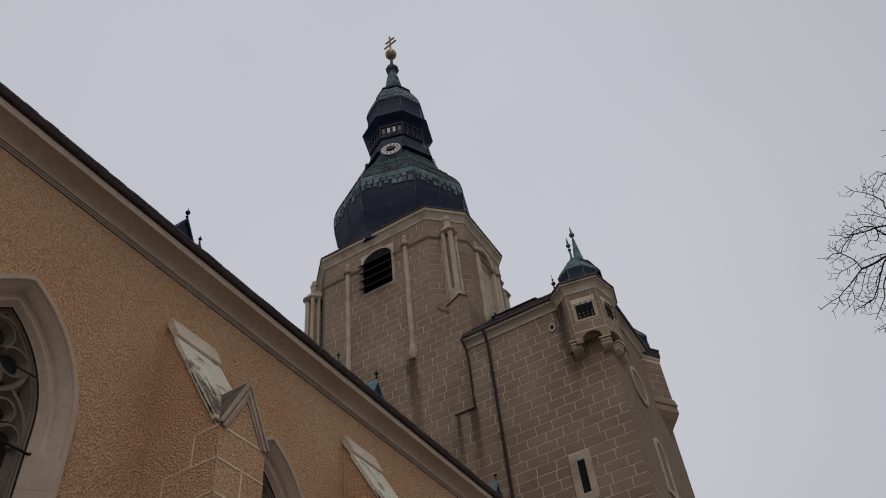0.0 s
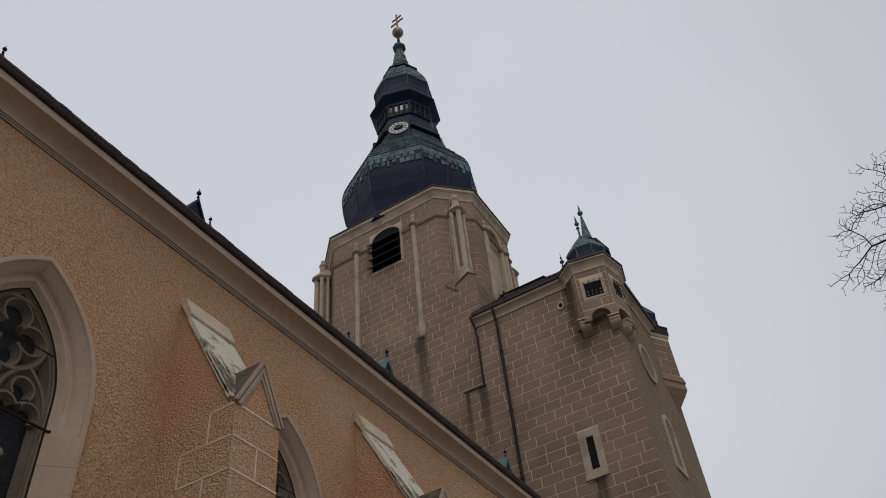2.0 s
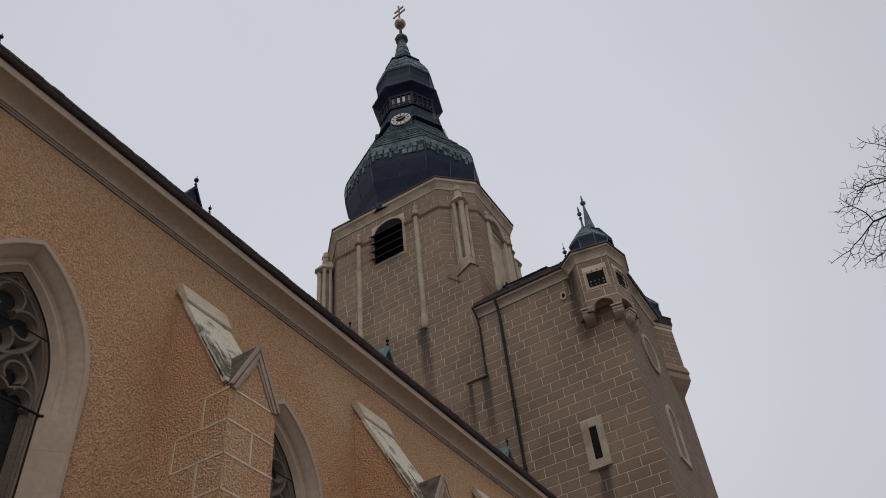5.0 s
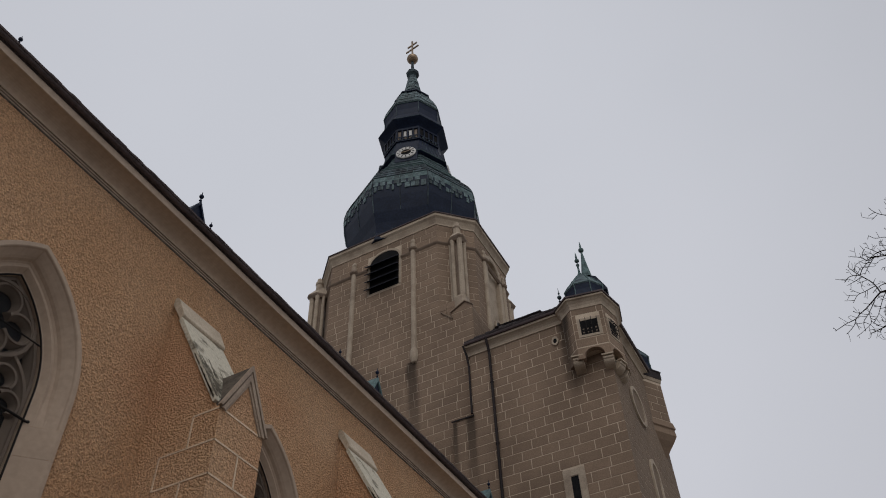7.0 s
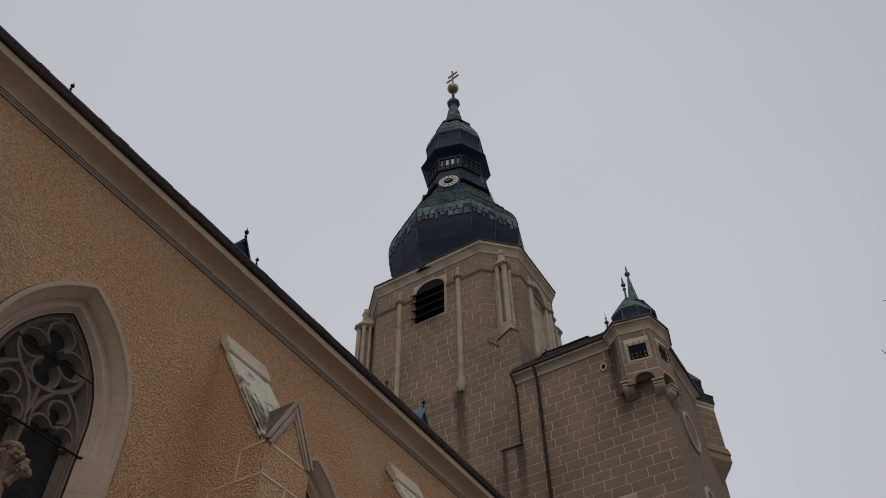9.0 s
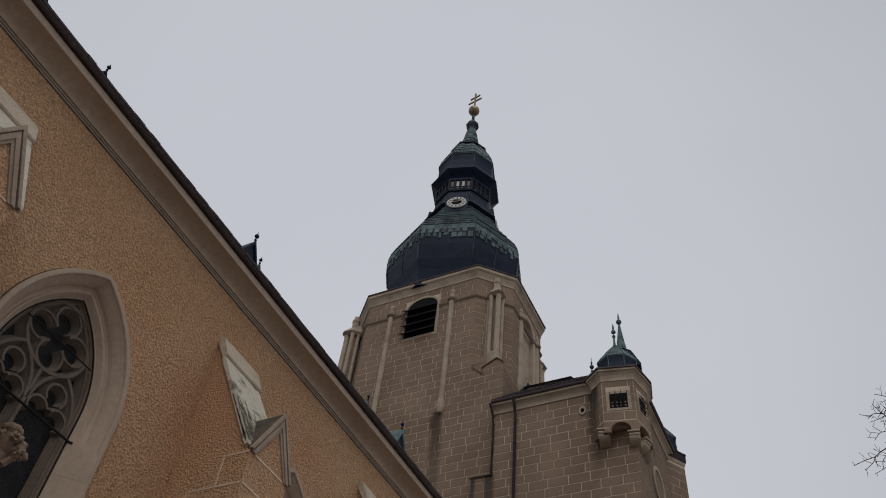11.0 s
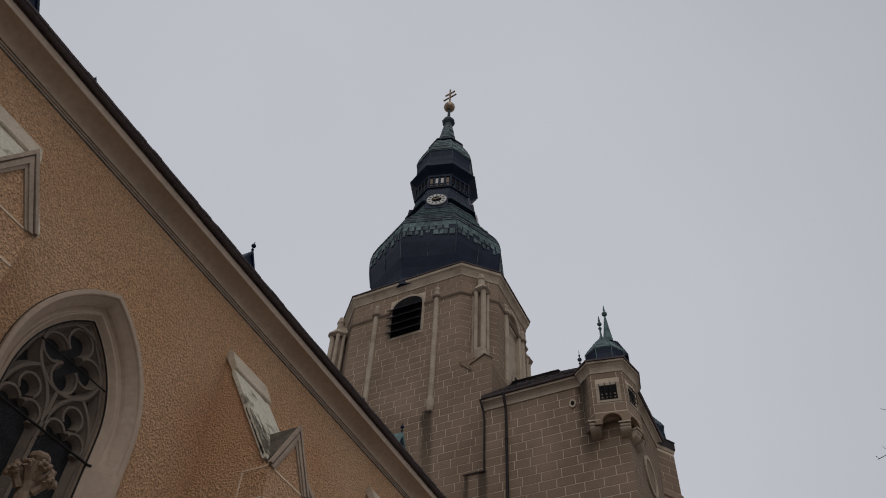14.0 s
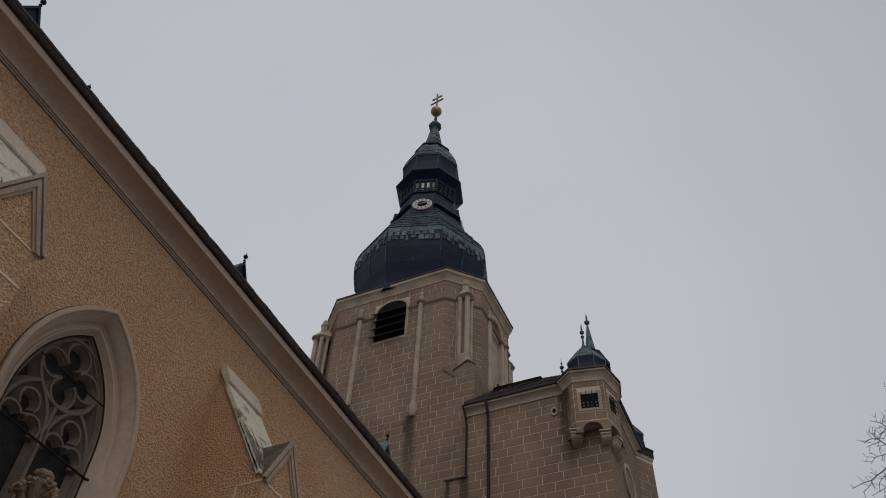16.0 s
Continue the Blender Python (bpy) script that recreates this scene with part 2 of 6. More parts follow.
BLACK = material("black_dial_paint", (0.010, 0.010, 0.011), (0.016, 0.015, 0.015), 3, 20, 0.1, 0.003, 0.8, gloss=0.05)
BARK = material("dark_wet_bark", (0.022, 0.018, 0.017), (0.036, 0.03, 0.026), 6, 60, 0.5, 0.004, 0.9, gloss=0.1)
PAVING = material("grey_paving", (0.25, 0.228, 0.205), (0.19, 0.175, 0.16), 0.3, 9, 0.4, 0.01, 0.9)


# ---- building helpers ----
WORLD = {}


def thing(name, x, y, z, label, category, group="", kind=""):
    """An empty at the base of a thing, which parents its parts."""
    ob = new(name)
    ob.matrix_basis = Matrix.Translation((x, y, z))
    WORLD[ob] = ob.matrix_basis.copy()
    return tagged(ob, label, category, group, kind)


def mesh_of(bm, mat, smooth=False):
    me = bpy.data.meshes.new("m")
    bmesh.ops.recalc_face_normals(bm, faces=bm.faces)
    bm.to_mesh(me)
    bm.free()
    me.materials.append(mat)
    if smooth:
        me.polygons.foreach_set("use_smooth", [True] * len(me.polygons))
    return me


def place(name, me, parent, m=None, label="", kind=""):
    """One object on the mesh me, at the world pose m, under parent."""
    ob = new(name, me)
    ob.matrix_basis = m.copy() if m else Matrix()
    WORLD[ob] = ob.matrix_basis.copy()
    if parent:
        ob.parent = parent
        ob.matrix_parent_inverse = WORLD[parent].inverted()
    return tagged(ob, label, kind=kind)


def part(name, bm, mat, parent, label="", m=None, smooth=False, kind=""):
    return place(name, mesh_of(bm, mat, smooth), parent, m, label, kind)


def box(bm, x0, x1, y0, y1, z0, z1):
    v = [bm.verts.new((x, y, z)) for z in (z0, z1) for x, y in ((x0, y0), (x1, y0), (x1, y1), (x0, y1))]
    for f in ((3, 2, 1, 0), (4, 5, 6, 7), (0, 1, 5, 4), (1, 2, 6, 5), (2, 3, 7, 6), (3, 0, 4, 7)):
        bm.faces.new([v[i] for i in f])
    return bm


def loft(bm, rings, closed=True, cap0=False, cap1=False):
    """Faces between rings of points of one length."""
    vs = [[bm.verts.new(p) for p in r] for r in rings]
    n = len(vs[0])
    for a, b in zip(vs, vs[1:]):
        for i in range(n if closed else n - 1):
            j = (i + 1) % n
            bm.faces.new((a[i], a[j], b[j], b[i]))
    if cap0:
        bm.faces.new(vs[0][::-1])
    if cap1:
        bm.faces.new(vs[-1])
    return bm


def prism(bm, poly, z0, z1):
    return loft(bm, [[(x, y, z0) for x, y in poly], [(x, y, z1) for x, y in poly]], True, True, True)


def slab(bm, outline, axis, a0, a1):
    """A solid: an outline in the two other axes, drawn out along x or y."""
    if axis == "x":
        return loft(bm, [[(a, u, v) for u, v in outline] for a in (a0, a1)], True, True, True)
    return loft(bm, [[(u, a, v) for u, v in outline] for a in (a0, a1)], True, True, True)


def lathe(bm, profile, n, cx=0.0, cy=0.0, start=0.0, cap0=False, cap1=True):
    """profile: (radius of the corners, z); start: bearing of the first corner from -y towards +x, in degrees."""
    rings = []
    for r, z in profile:
        rings.append([(cx + r * math.sin(radians(start + 360 * k / n)), cy - r * math.cos(radians(start + 360 * k / n)), z) for k in range(n)])
    return loft(bm, rings, True, cap0, cap1)


def tube(bm, pts, radii, n=6):
    pts = [Vector(p) for p in pts]
    if not isinstance(radii, (list, tuple)):
        radii = [radii] * len(pts)
    rings = []
    for i, p in enumerate(pts):
        d = (pts[min(i + 1, len(pts) - 1)] - pts[max(i - 1, 0)]).normalized()
        a = d.orthogonal().normalized() if i == 0 else (a - d * a.dot(d)).normalized()
        b = d.cross(a)
        rings.append([p + radii[i] * (math.cos(2 * math.pi * k / n) * a + math.sin(2 * math.pi * k / n) * b) for k in range(n)])
    return loft(bm, rings, True, True, True)


def ball(bm, c, r, sz=1.0, n=10, m=6):
    prof = [(r * math.sin(math.pi * i / m) + 1e-4, c[2] + sz * r * -math.cos(math.pi * i / m)) for i in range(m + 1)]
    return lathe(bm, prof, n, c[0], c[1], 0, True, True)


def bar_path(bm, pts, x0, x1, w, closed=False):
    """A bar that follows points (y, z) in a wall's plane, from depth x0 (back) to x1 (front), with its front edges chamfered."""
    n = len(pts)
    rings = []
    for i, (y, z) in enumerate(pts):
        a = pts[(i - 1) % n] if closed or i > 0 else pts[i]
        b = pts[(i + 1) % n] if closed or i < n - 1 else pts[i]
        d = Vector((b[0] - a[0], b[1] - a[1])).normalized()
        nx, nz = -d.y, d.x
        rings.append([(x, y + s * w * nx, z + s * w * nz) for x, s in ((x0, -1), (x0 + 0.012, -1), (x0 + 0.06, -0.66), (x1 - 0.03, -0.34), (x1, -0.27), (x1, 0.27), (x1 - 0.03, 0.34), (x0 + 0.06, 0.66), (x0 + 0.012, 1), (x0, 1))])
    if closed:
        rings.append(rings[0])
    return loft(bm, rings, True, not closed, not closed)


def unit_block():
    bm = bmesh.new()
    e = 0.03
    lo = [(-0.5, 0, -0.5), (0.5, 0, -0.5), (0.5, 0, 0.5), (-0.5, 0, 0.5)]
    mi = [(x, 0.6, z) for x, _, z in lo]
    hi = [(x * (1 - e), 1, z * (1 - 2 * e)) for x, _, z in lo]
    return loft(bm, [lo, mi, hi], True, False, True)


BLOCK_MESH = mesh_of(unit_block(), BLOCK)
SIDE_MESH = mesh_of(unit_block(), SHADED_BLOCK)


def ashlar(parent, origin, normal, u0, u1, z0, z1, holes=(), course=0.42, length=0.80, gap=0.032, proud=0.010, me=None, joined=False, seed=1):
    """Courses of blocks on an upright plane. u runs along normal x up from origin. holes: (u0, u1, z0, z1)."""
    rnd = random.Random(seed)
    n = Vector(normal).normalized()
    u = n.cross(Vector((0, 0, 1)))
    me = me or BLOCK_MESH
    bm = bmesh.new() if joined else None
    k = math.floor(z0 / course)
    while k * course < z1:
        a, b = max(z0, k * course), min(z1, (k + 1) * course)
        zc = (a + b) / 2
        spans = [(u0, u1)]
        for h in holes:
            if h[2] < zc < h[3]:
                spans = [s for p, q in spans for s in ((p, min(q, h[0])), (max(p, h[1]), q)) if s[1] - s[0] > 0.06]
        if b - a > 0.12:
            cuts = [u0 - 3 + (0.5 * length if k % 2 else 0)]
            while cuts[-1] < u1 + 2:
                cuts.append(cuts[-1] + length * rnd.uniform(0.86, 1.14))
            for s0, s1 in spans:
                # joints inside the span; no slivers at its ends, and the ends of the wall stay closed
                marks = [s0] + [c for c in cuts if s0 + 0.22 < c < s1 - 0.22] + [s1]
                for p, q in zip(marks, marks[1:]):
                    p -= 0.5 * gap if p == u0 else 0.0
                    q += 0.5 * gap if q == u1 else 0.0
                    w, h = q - p - gap, b - a - gap
                    c = Vector(origin) + u * ((p + q) / 2) + Vector((0, 0, zc))
                    pr = proud * rnd.uniform(0.8, 1.2)
                    m = Matrix(((u.x * w, n.x * pr, 0, c.x), (u.y * w, n.y * pr, 0, c.y), (0, 0, h, c.z), (0, 0, 0, 1)))
                    if joined:
                        lay = [[(m @ v.co) for v in me.vertices]]
                        vs = [bm.verts.new(x) for x in lay[0]]
                        for f in me.polygons:
                            bm.faces.new([vs[i] for i in f.vertices])
                    else:
                        place("block", me, parent, m)
        k += 1
    if joined:
        out = bpy.data.meshes.new("m")
        bm.to_mesh(out)
        bm.free()
        out.materials.append(me.materials[0])
        place("block_facing", out, parent, kind="stuff")


# ---- ground ----
bm = bmesh.new()
g = [bm.verts.new(p) for p in ((-2500, -2500, 0), (2500, -2500, 0), (2500, 2500, 0), (-2500, 2500, 0))]
bm.faces.new(g)
tagged(part("ground", bm, PAVING, None), "grey paved ground round the church", "ground", kind="structure")

# ---- nave ----
WALL_X, NAVE_Y0, NAVE_Y1 = -7.76, -14.0, 27.2
SPRING, HALF, RISE_R, RISE_C = 7.49, 1.045, 1.905, 0.86
WINDOWS = (4.41, 9.08)
BUTTRESSES = (1.93, 7.075, 11.48, 15.9)
RIDGE_X, RIDGE_Z = -17.2, 22.9
nave = thing("church_nave", -17.2, 6.6, 0, "ochre roughcast church nave with buttresses and tall pointed windows", "church")


def arch(half, yc, z_foot, n=14):
    """The outline of a pointed opening from its left foot over the tip to its right foot, as (y, z)."""
    r = RISE_R - (HALF - half)
    top = math.acos(RISE_C / r)
    right = [(yc - RISE_C + r * math.cos(top * i / n), SPRING + r * math.sin(top * i / n)) for i in range(n + 1)]
    left = [(2 * yc - y, z) for y, z in right]
    return [(yc - half, z_foot)] + left + right[::-1][1:] + [(yc + half, z_foot)]


def nave_wall():
    bm = bmesh.new()
    sill = 3.0

    def quad(pts):
        bm.faces.new([bm.verts.new((WALL_X, y, z)) for y, z in pts])

    edge = NAVE_Y0
    for yc in WINDOWS:
        quad([(edge, 0), (yc - HALF, 0), (yc - HALF, 11.1), (edge, 11.1)])
        quad([(yc - HALF, 0), (yc + HALF, 0), (yc + HALF, sill), (yc - HALF, sill)])
        o = arch(HALF, yc, sill)[1:-1]
        for (ya, za), (yb, zb) in zip(o, o[1:]):
            quad([(ya, za), (yb, zb), (yb, 11.1), (ya, 11.1)])
        edge = yc + HALF
    quad([(edge, 0), (NAVE_Y1, 0), (NAVE_Y1, 11.1), (edge, 11.1)])
    bmesh.ops.remove_doubles(bm, verts=bm.verts, dist=0.001)
    ext = bmesh.ops.extrude_face_region(bm, geom=bm.faces[:])
    for v in ext["geom"]:
        if isinstance(v, bmesh.types.BMVert):
            v.co.x -= 0.95
    return bm


part("wall", nave_wall(), ROUGHCAST, nave, "ochre pebbly roughcast wall")
bm = bmesh.new()
box(bm, -26.7, -25.75, NAVE_Y0, NAVE_Y1, 0, 11.1)
part("wall", bm, ROUGHCAST, nave)
bm = bmesh.new()
slab(bm, [(-25.7, 0), (-8.75, 0), (-8.75, 12.0), (-17.2, 22.0), (-25.7, 12.0)], "y", NAVE_Y0, NAVE_Y0 + 0.9)
part("wall", bm, ROUGHCAST, nave)

# cornice, drawn out along the eave: fillets, cove and fascia
bm = bmesh.new()
prof = [(-7.80, 10.849), (-7.752, 10.850), (-7.749, 10.853), (-7.749, 10.873), (-7.752, 10.876), (-7.80, 10.877)]
slab(bm, prof, "y", NAVE_Y0, NAVE_Y1 - 0.55)
slab(bm, [(x + 0.004, z + 0.046) for x, z in prof], "y", NAVE_Y0, NAVE_Y1 - 0.55)
part("moulding", bm, STUCCO, nave, "thin double fillet under the cornice")
# a dark strip paints the shade in the gaps between the fillets
bm = bmesh.new()
box(bm, -7.80, -7.7565, NAVE_Y0, NAVE_Y1 - 0.55, 10.821, 10.946)
part("shade_strip", bm, DARKSTONE, nave, "dark strip that paints the shade between the fillets")
bm = bmesh.new()
cove = [(-7.738 + 0.296 * (1 - math.cos(a)), 10.950 + 0.150 * math.sin(a)) for a in [math.pi / 2 * i / 10 for i in range(11)]]
slab(bm, [(-7.9, 10.942), (-7.738, 10.942)] + cove + [(-7.437, 11.094), (-7.430, 11.10), (-7.430, 11.222), (-7.9, 11.222)], "y", NAVE_Y0, NAVE_Y1 - 0.55)
part("cornice", bm, CORNICE, nave, "smooth pale coved eaves cornice")
bm = bmesh.new()
gut = [(-7.378 + 0.046 * math.cos(a), 11.278 + 0.038 * math.sin(a)) for a in [math.pi + math.pi * i / 8 for i in range(9)]]
slab(bm, gut + [(-7.322, 11.275), (-7.315, 11.285), (-7.322, 11.295), (-7.46, 11.30)], "y", NAVE_Y0, NAVE_Y1 - 0.55)
part("gutter", bm, GUTTER, nave, "dark sheet-metal eaves gutter")

# uneven tile ends over the gutter
rnd = random.Random(17)
bm = bmesh.new()
y = NAVE_Y0
while y < NAVE_Y1 - 0.7:
    w, out, up = rnd.uniform(0.15, 0.19), rnd.uniform(-0.006, 0.006), rnd.uniform(-0.003, 0.004)
    loft(bm, [[(-7.335 + out, yy, 11.315 + up), (-7.335 + out, yy, 11.345 + up), (-7.62, yy, 11.70 + up), (-7.62, yy, 11.66 + up)] for yy in (y, y + w)], True, True, True)
    y += w + rnd.uniform(0.0, 0.012)
part("eave_tiles", bm, SLATE, nave, "uneven tile ends along the eave", kind="stuff")

# roof, two slopes of lapped courses
for side in (1, -1):
    rows = 24
    ex, ez = RIDGE_X + side * 9.82, 11.27
    prof = []
    for i in range(rows):
        f0, f1 = i / rows, (i + 1) / rows
        prof.append((ex + (RIDGE_X - ex) * f0 + side * 0.03, ez + (RIDGE_Z - ez) * f0 + 0.06))
        prof.append((ex + (RIDGE_X - ex) * f1, ez + (RIDGE_Z - ez) * f1 + 0.02))
    bm = bmesh.new()
    slab(bm, prof + [(RIDGE_X, RIDGE_Z - 0.25), (ex - side * 0.1, ez - 0.02)], "y", NAVE_Y0, NAVE_Y1 - 0.02)
    part("roof", bm, SLATE, nave, "steep dark tiled nave roof")


def window(yc):
    # surround: outer fillet, hollow over the arch, inner order
    steps = [(1.090, -7.78), (1.090, -7.722), (1.082, -7.712), (1.03, -7.712), (1.018, -7.722), (1.008, -7.745), (0.975, -7.785), (0.940, -7.825), (0.915, -7.860), (0.895, -7.905), (0.870, -7.930), (0.845, -7.930), (0.828, -7.905), (0.812, -7.905), (0.76, -7.975), (0.73, -7.99), (0.73, -8.35)]
    die = SPRING - 0.42
    bm = bmesh.new()
    rings = []
    for half, x in steps:
        mid = yc + 0.02 * min(1.0, (half - 0.73) / 0.288)
        o = arch(half, mid, 3.0)[1:-1]
        flat = x if half > 1.0 or half < 0.75 else -7.722 + (half - 1.018) / (0.73 - 1.018) * -0.268
        low = [(x + (flat - x) * f, SPRING - 0.42 * f) for f in (1.0, 0.6, 0.3)]
        rings.append([(xx, mid - half, z) for xx, z in low] + [(x, y, z) for y, z in o] + [(xx, mid + half, z) for xx, z in low[::-1]])
    loft(bm, rings, False)
    w = part("window", bm, STUCCO, nave, "tall pointed traceried window in a pale moulded surround")
    # dirt line between the surround and the roughcast
    bm = bmesh.new()
    loft(bm, [[(x, y, z) for y, z in arch(half, yc + 0.02, 3.0)] for half, x in ((1.104, -7.775), (1.104, -7.7555), (1.085, -7.7555))], False)
    part("dirt_line", bm, DARKSTONE, w, "dark dirt line round the surround")
    # plain splayed jambs below the arch, in stones
    plain = [(1.090, -7.78), (1.090, -7.722), (1.082, -7.712), (1.03, -7.712), (1.018, -7.722), (0.73, -7.99), (0.73, -8.35)]
    for side in (1, -1):
        z = 3.0
        while z < die - 0.05:
            top = min(z + 0.92, die)
            bm = bmesh.new()
            loft(bm, [[(x, yc + side * h + 0.02 * min(1.0, (h - 0.73) / 0.288), zz) for h, x in plain] for zz in (z + 0.0015, top - 0.0015)], False)
            part("jamb_stone", bm, STUCCO, w)
            z = top
    # glass
    bm = bmesh.new()
    o = arch(0.735, yc, 3.0)
    bm.faces.new([bm.verts.new((-8.182, y, z)) for y, z in o])
    ext = bmesh.ops.extrude_face_region(bm, geom=bm.faces[:])
    for v in ext["geom"]:
        if isinstance(v, bmesh.types.BMVert):
            v.co.x -= 0.02
    part("glass", bm, GLASS, w, "dark leaded glass")
    # tracery
    X0, X1 = -8.175, -8.03
    bm = bmesh.new()
    bar_path(bm, [(yc - 0.70, 3.0)] + [(y, z) for y, z in arch(0.70, yc, 3.0)[1:-1]] + [(yc + 0.70, 3.0)], X0 + 0.002, X1 - 0.011, 0.075)
    bar_path(bm, [(yc, 3.0), (yc, 7.72)], X0 + 0.001, X1 - 0.008, 0.085)
    part("mullion", bm, TRACERY, w, "grey stone mullion and frame")
    bm = bmesh.new()
    cy, cz, cr = yc + 0.01, 8.20, 0.495
    bar_path(bm, [(cy + cr * math.sin(2 * math.pi * i / 28), cz + cr * math.cos(2 * math.pi * i / 28)) for i in range(28)], X0, X1, 0.080, True)
    for q in range(4):
        a0 = math.pi / 2 * q
        fy, fz = cy + 0.280 * math.sin(a0), cz + 0.280 * math.cos(a0)
        bar_path(bm, [(fy + 0.195 * math.sin(a0 + s), fz + 0.195 * math.cos(a0 + s)) for s in [radians(-148 + 18.5 * i) for i in range(17)]], X0 + 0.004 + 0.0015 * q, X1 - 0.014 - 0.003 * q, 0.056)
    bar_path(bm, [(cy + 0.462 * math.sin(2 * math.pi * i / 28), cz + 0.462 * math.cos(2 * math.pi * i / 28)) for i in range(28)], X0 + 0.002, X0 + 0.10, 0.030, True)
    part("quatrefoil", bm, TRACERY, w, "round stone quatrefoil light")
    for s in (1, -1):
        bm = bmesh.new()
        ly, spring = yc + s * 0.36, 7.26
        r, c = 0.68, 0.34
        top = math.acos(c / r)
        right = [(ly - c + r * math.cos(top * i / 8), spring + r * math.sin(top * i / 8)) for i in range(9)]
        bar_path(bm, [(2 * ly - y, z) for y, z in right] + right[::-1][1:], X0 + 0.003, X1 - 0.004 - 0.002 * (s + 1), 0.078)
        bar_path(bm, [(ly + 0.150 * math.sin(a), 7.545 + 0.150 * math.cos(a)) for a in [radians(-135 + 18 * i) for i in range(16)]], X0 + 0.004, X1 - 0.013, 0.056)
        for d in (1, -1):
            bar_path(bm, [(ly + d * (0.160 + 0.145 * math.sin(a)), 7.27 + 0.145 * math.cos(a)) for a in [radians(-60 + 18 * i) for i in range(12)]], X0 + 0.006 + 0.002 * d, X1 - 0.018 - 0.002 * d, 0.056)
        part("lancet_head", bm, TRACERY, w, "cusped stone head of a lancet light")
    # iron saddle bars and fixing pins
    for z in (3.9, 5.5, 7.12):
        bm = bmesh.new()
        tube(bm, [(-7.962, yc - 0.80, z), (-7.962, yc + 0.80, z)], 0.016)
        for y in (-0.79, 0.79):
            ball(bm, (-7.962, yc + y, z), 0.03)
        part("saddle_bar", bm, IRON, w, "black iron bar across the window")
    bm = bmesh.new()
    tube(bm, [(-7.972, yc - 0.56, 8.10), (-7.972, yc + 0.58, 8.10)], 0.010)
    part("saddle_bar", bm, IRON, w)
    bm = bmesh.new()
    o = arch(0.735, yc, 3.0)
    tube(bm, [(-7.985, y, z) for y, z in o], 0.013, 5)
    part("mesh_rim", bm, IRON, w, "black iron rim of the wire guard")
    # wire guard
    bm = bmesh.new()

    def half_at(z):
        if z <= SPRING:
            return 0.72
        r = RISE_R - (HALF - 0.72)
        return max(0.0, math.sqrt(max(0, r * r - (z - SPRING) ** 2)) - RISE_C)

    step, t = 0.024, 0.0006
    z = 6.0
    while z < 8.83:
        h = half_at(z)
        if h > 0.02:
            box(bm, -7.994 - t, -7.994 + t, yc - h, yc + h, z - t, z + t)
        z += step
    y = -0.70
    while y < 0.71:
        r = RISE_R - (HALF - 0.72)
        top = SPRING + math.sqrt(max(0, r * r - (abs(y) + RISE_C) ** 2))
        box(bm, -7.998 - t, -7.998 + t, yc + y - t, yc + y + t, 6.0, top)
        y += step
    part("wire_guard", bm, WIRE, w, "fine wire guard in front of the tracery", kind="stuff")


for yc in WINDOWS:
    window(yc)


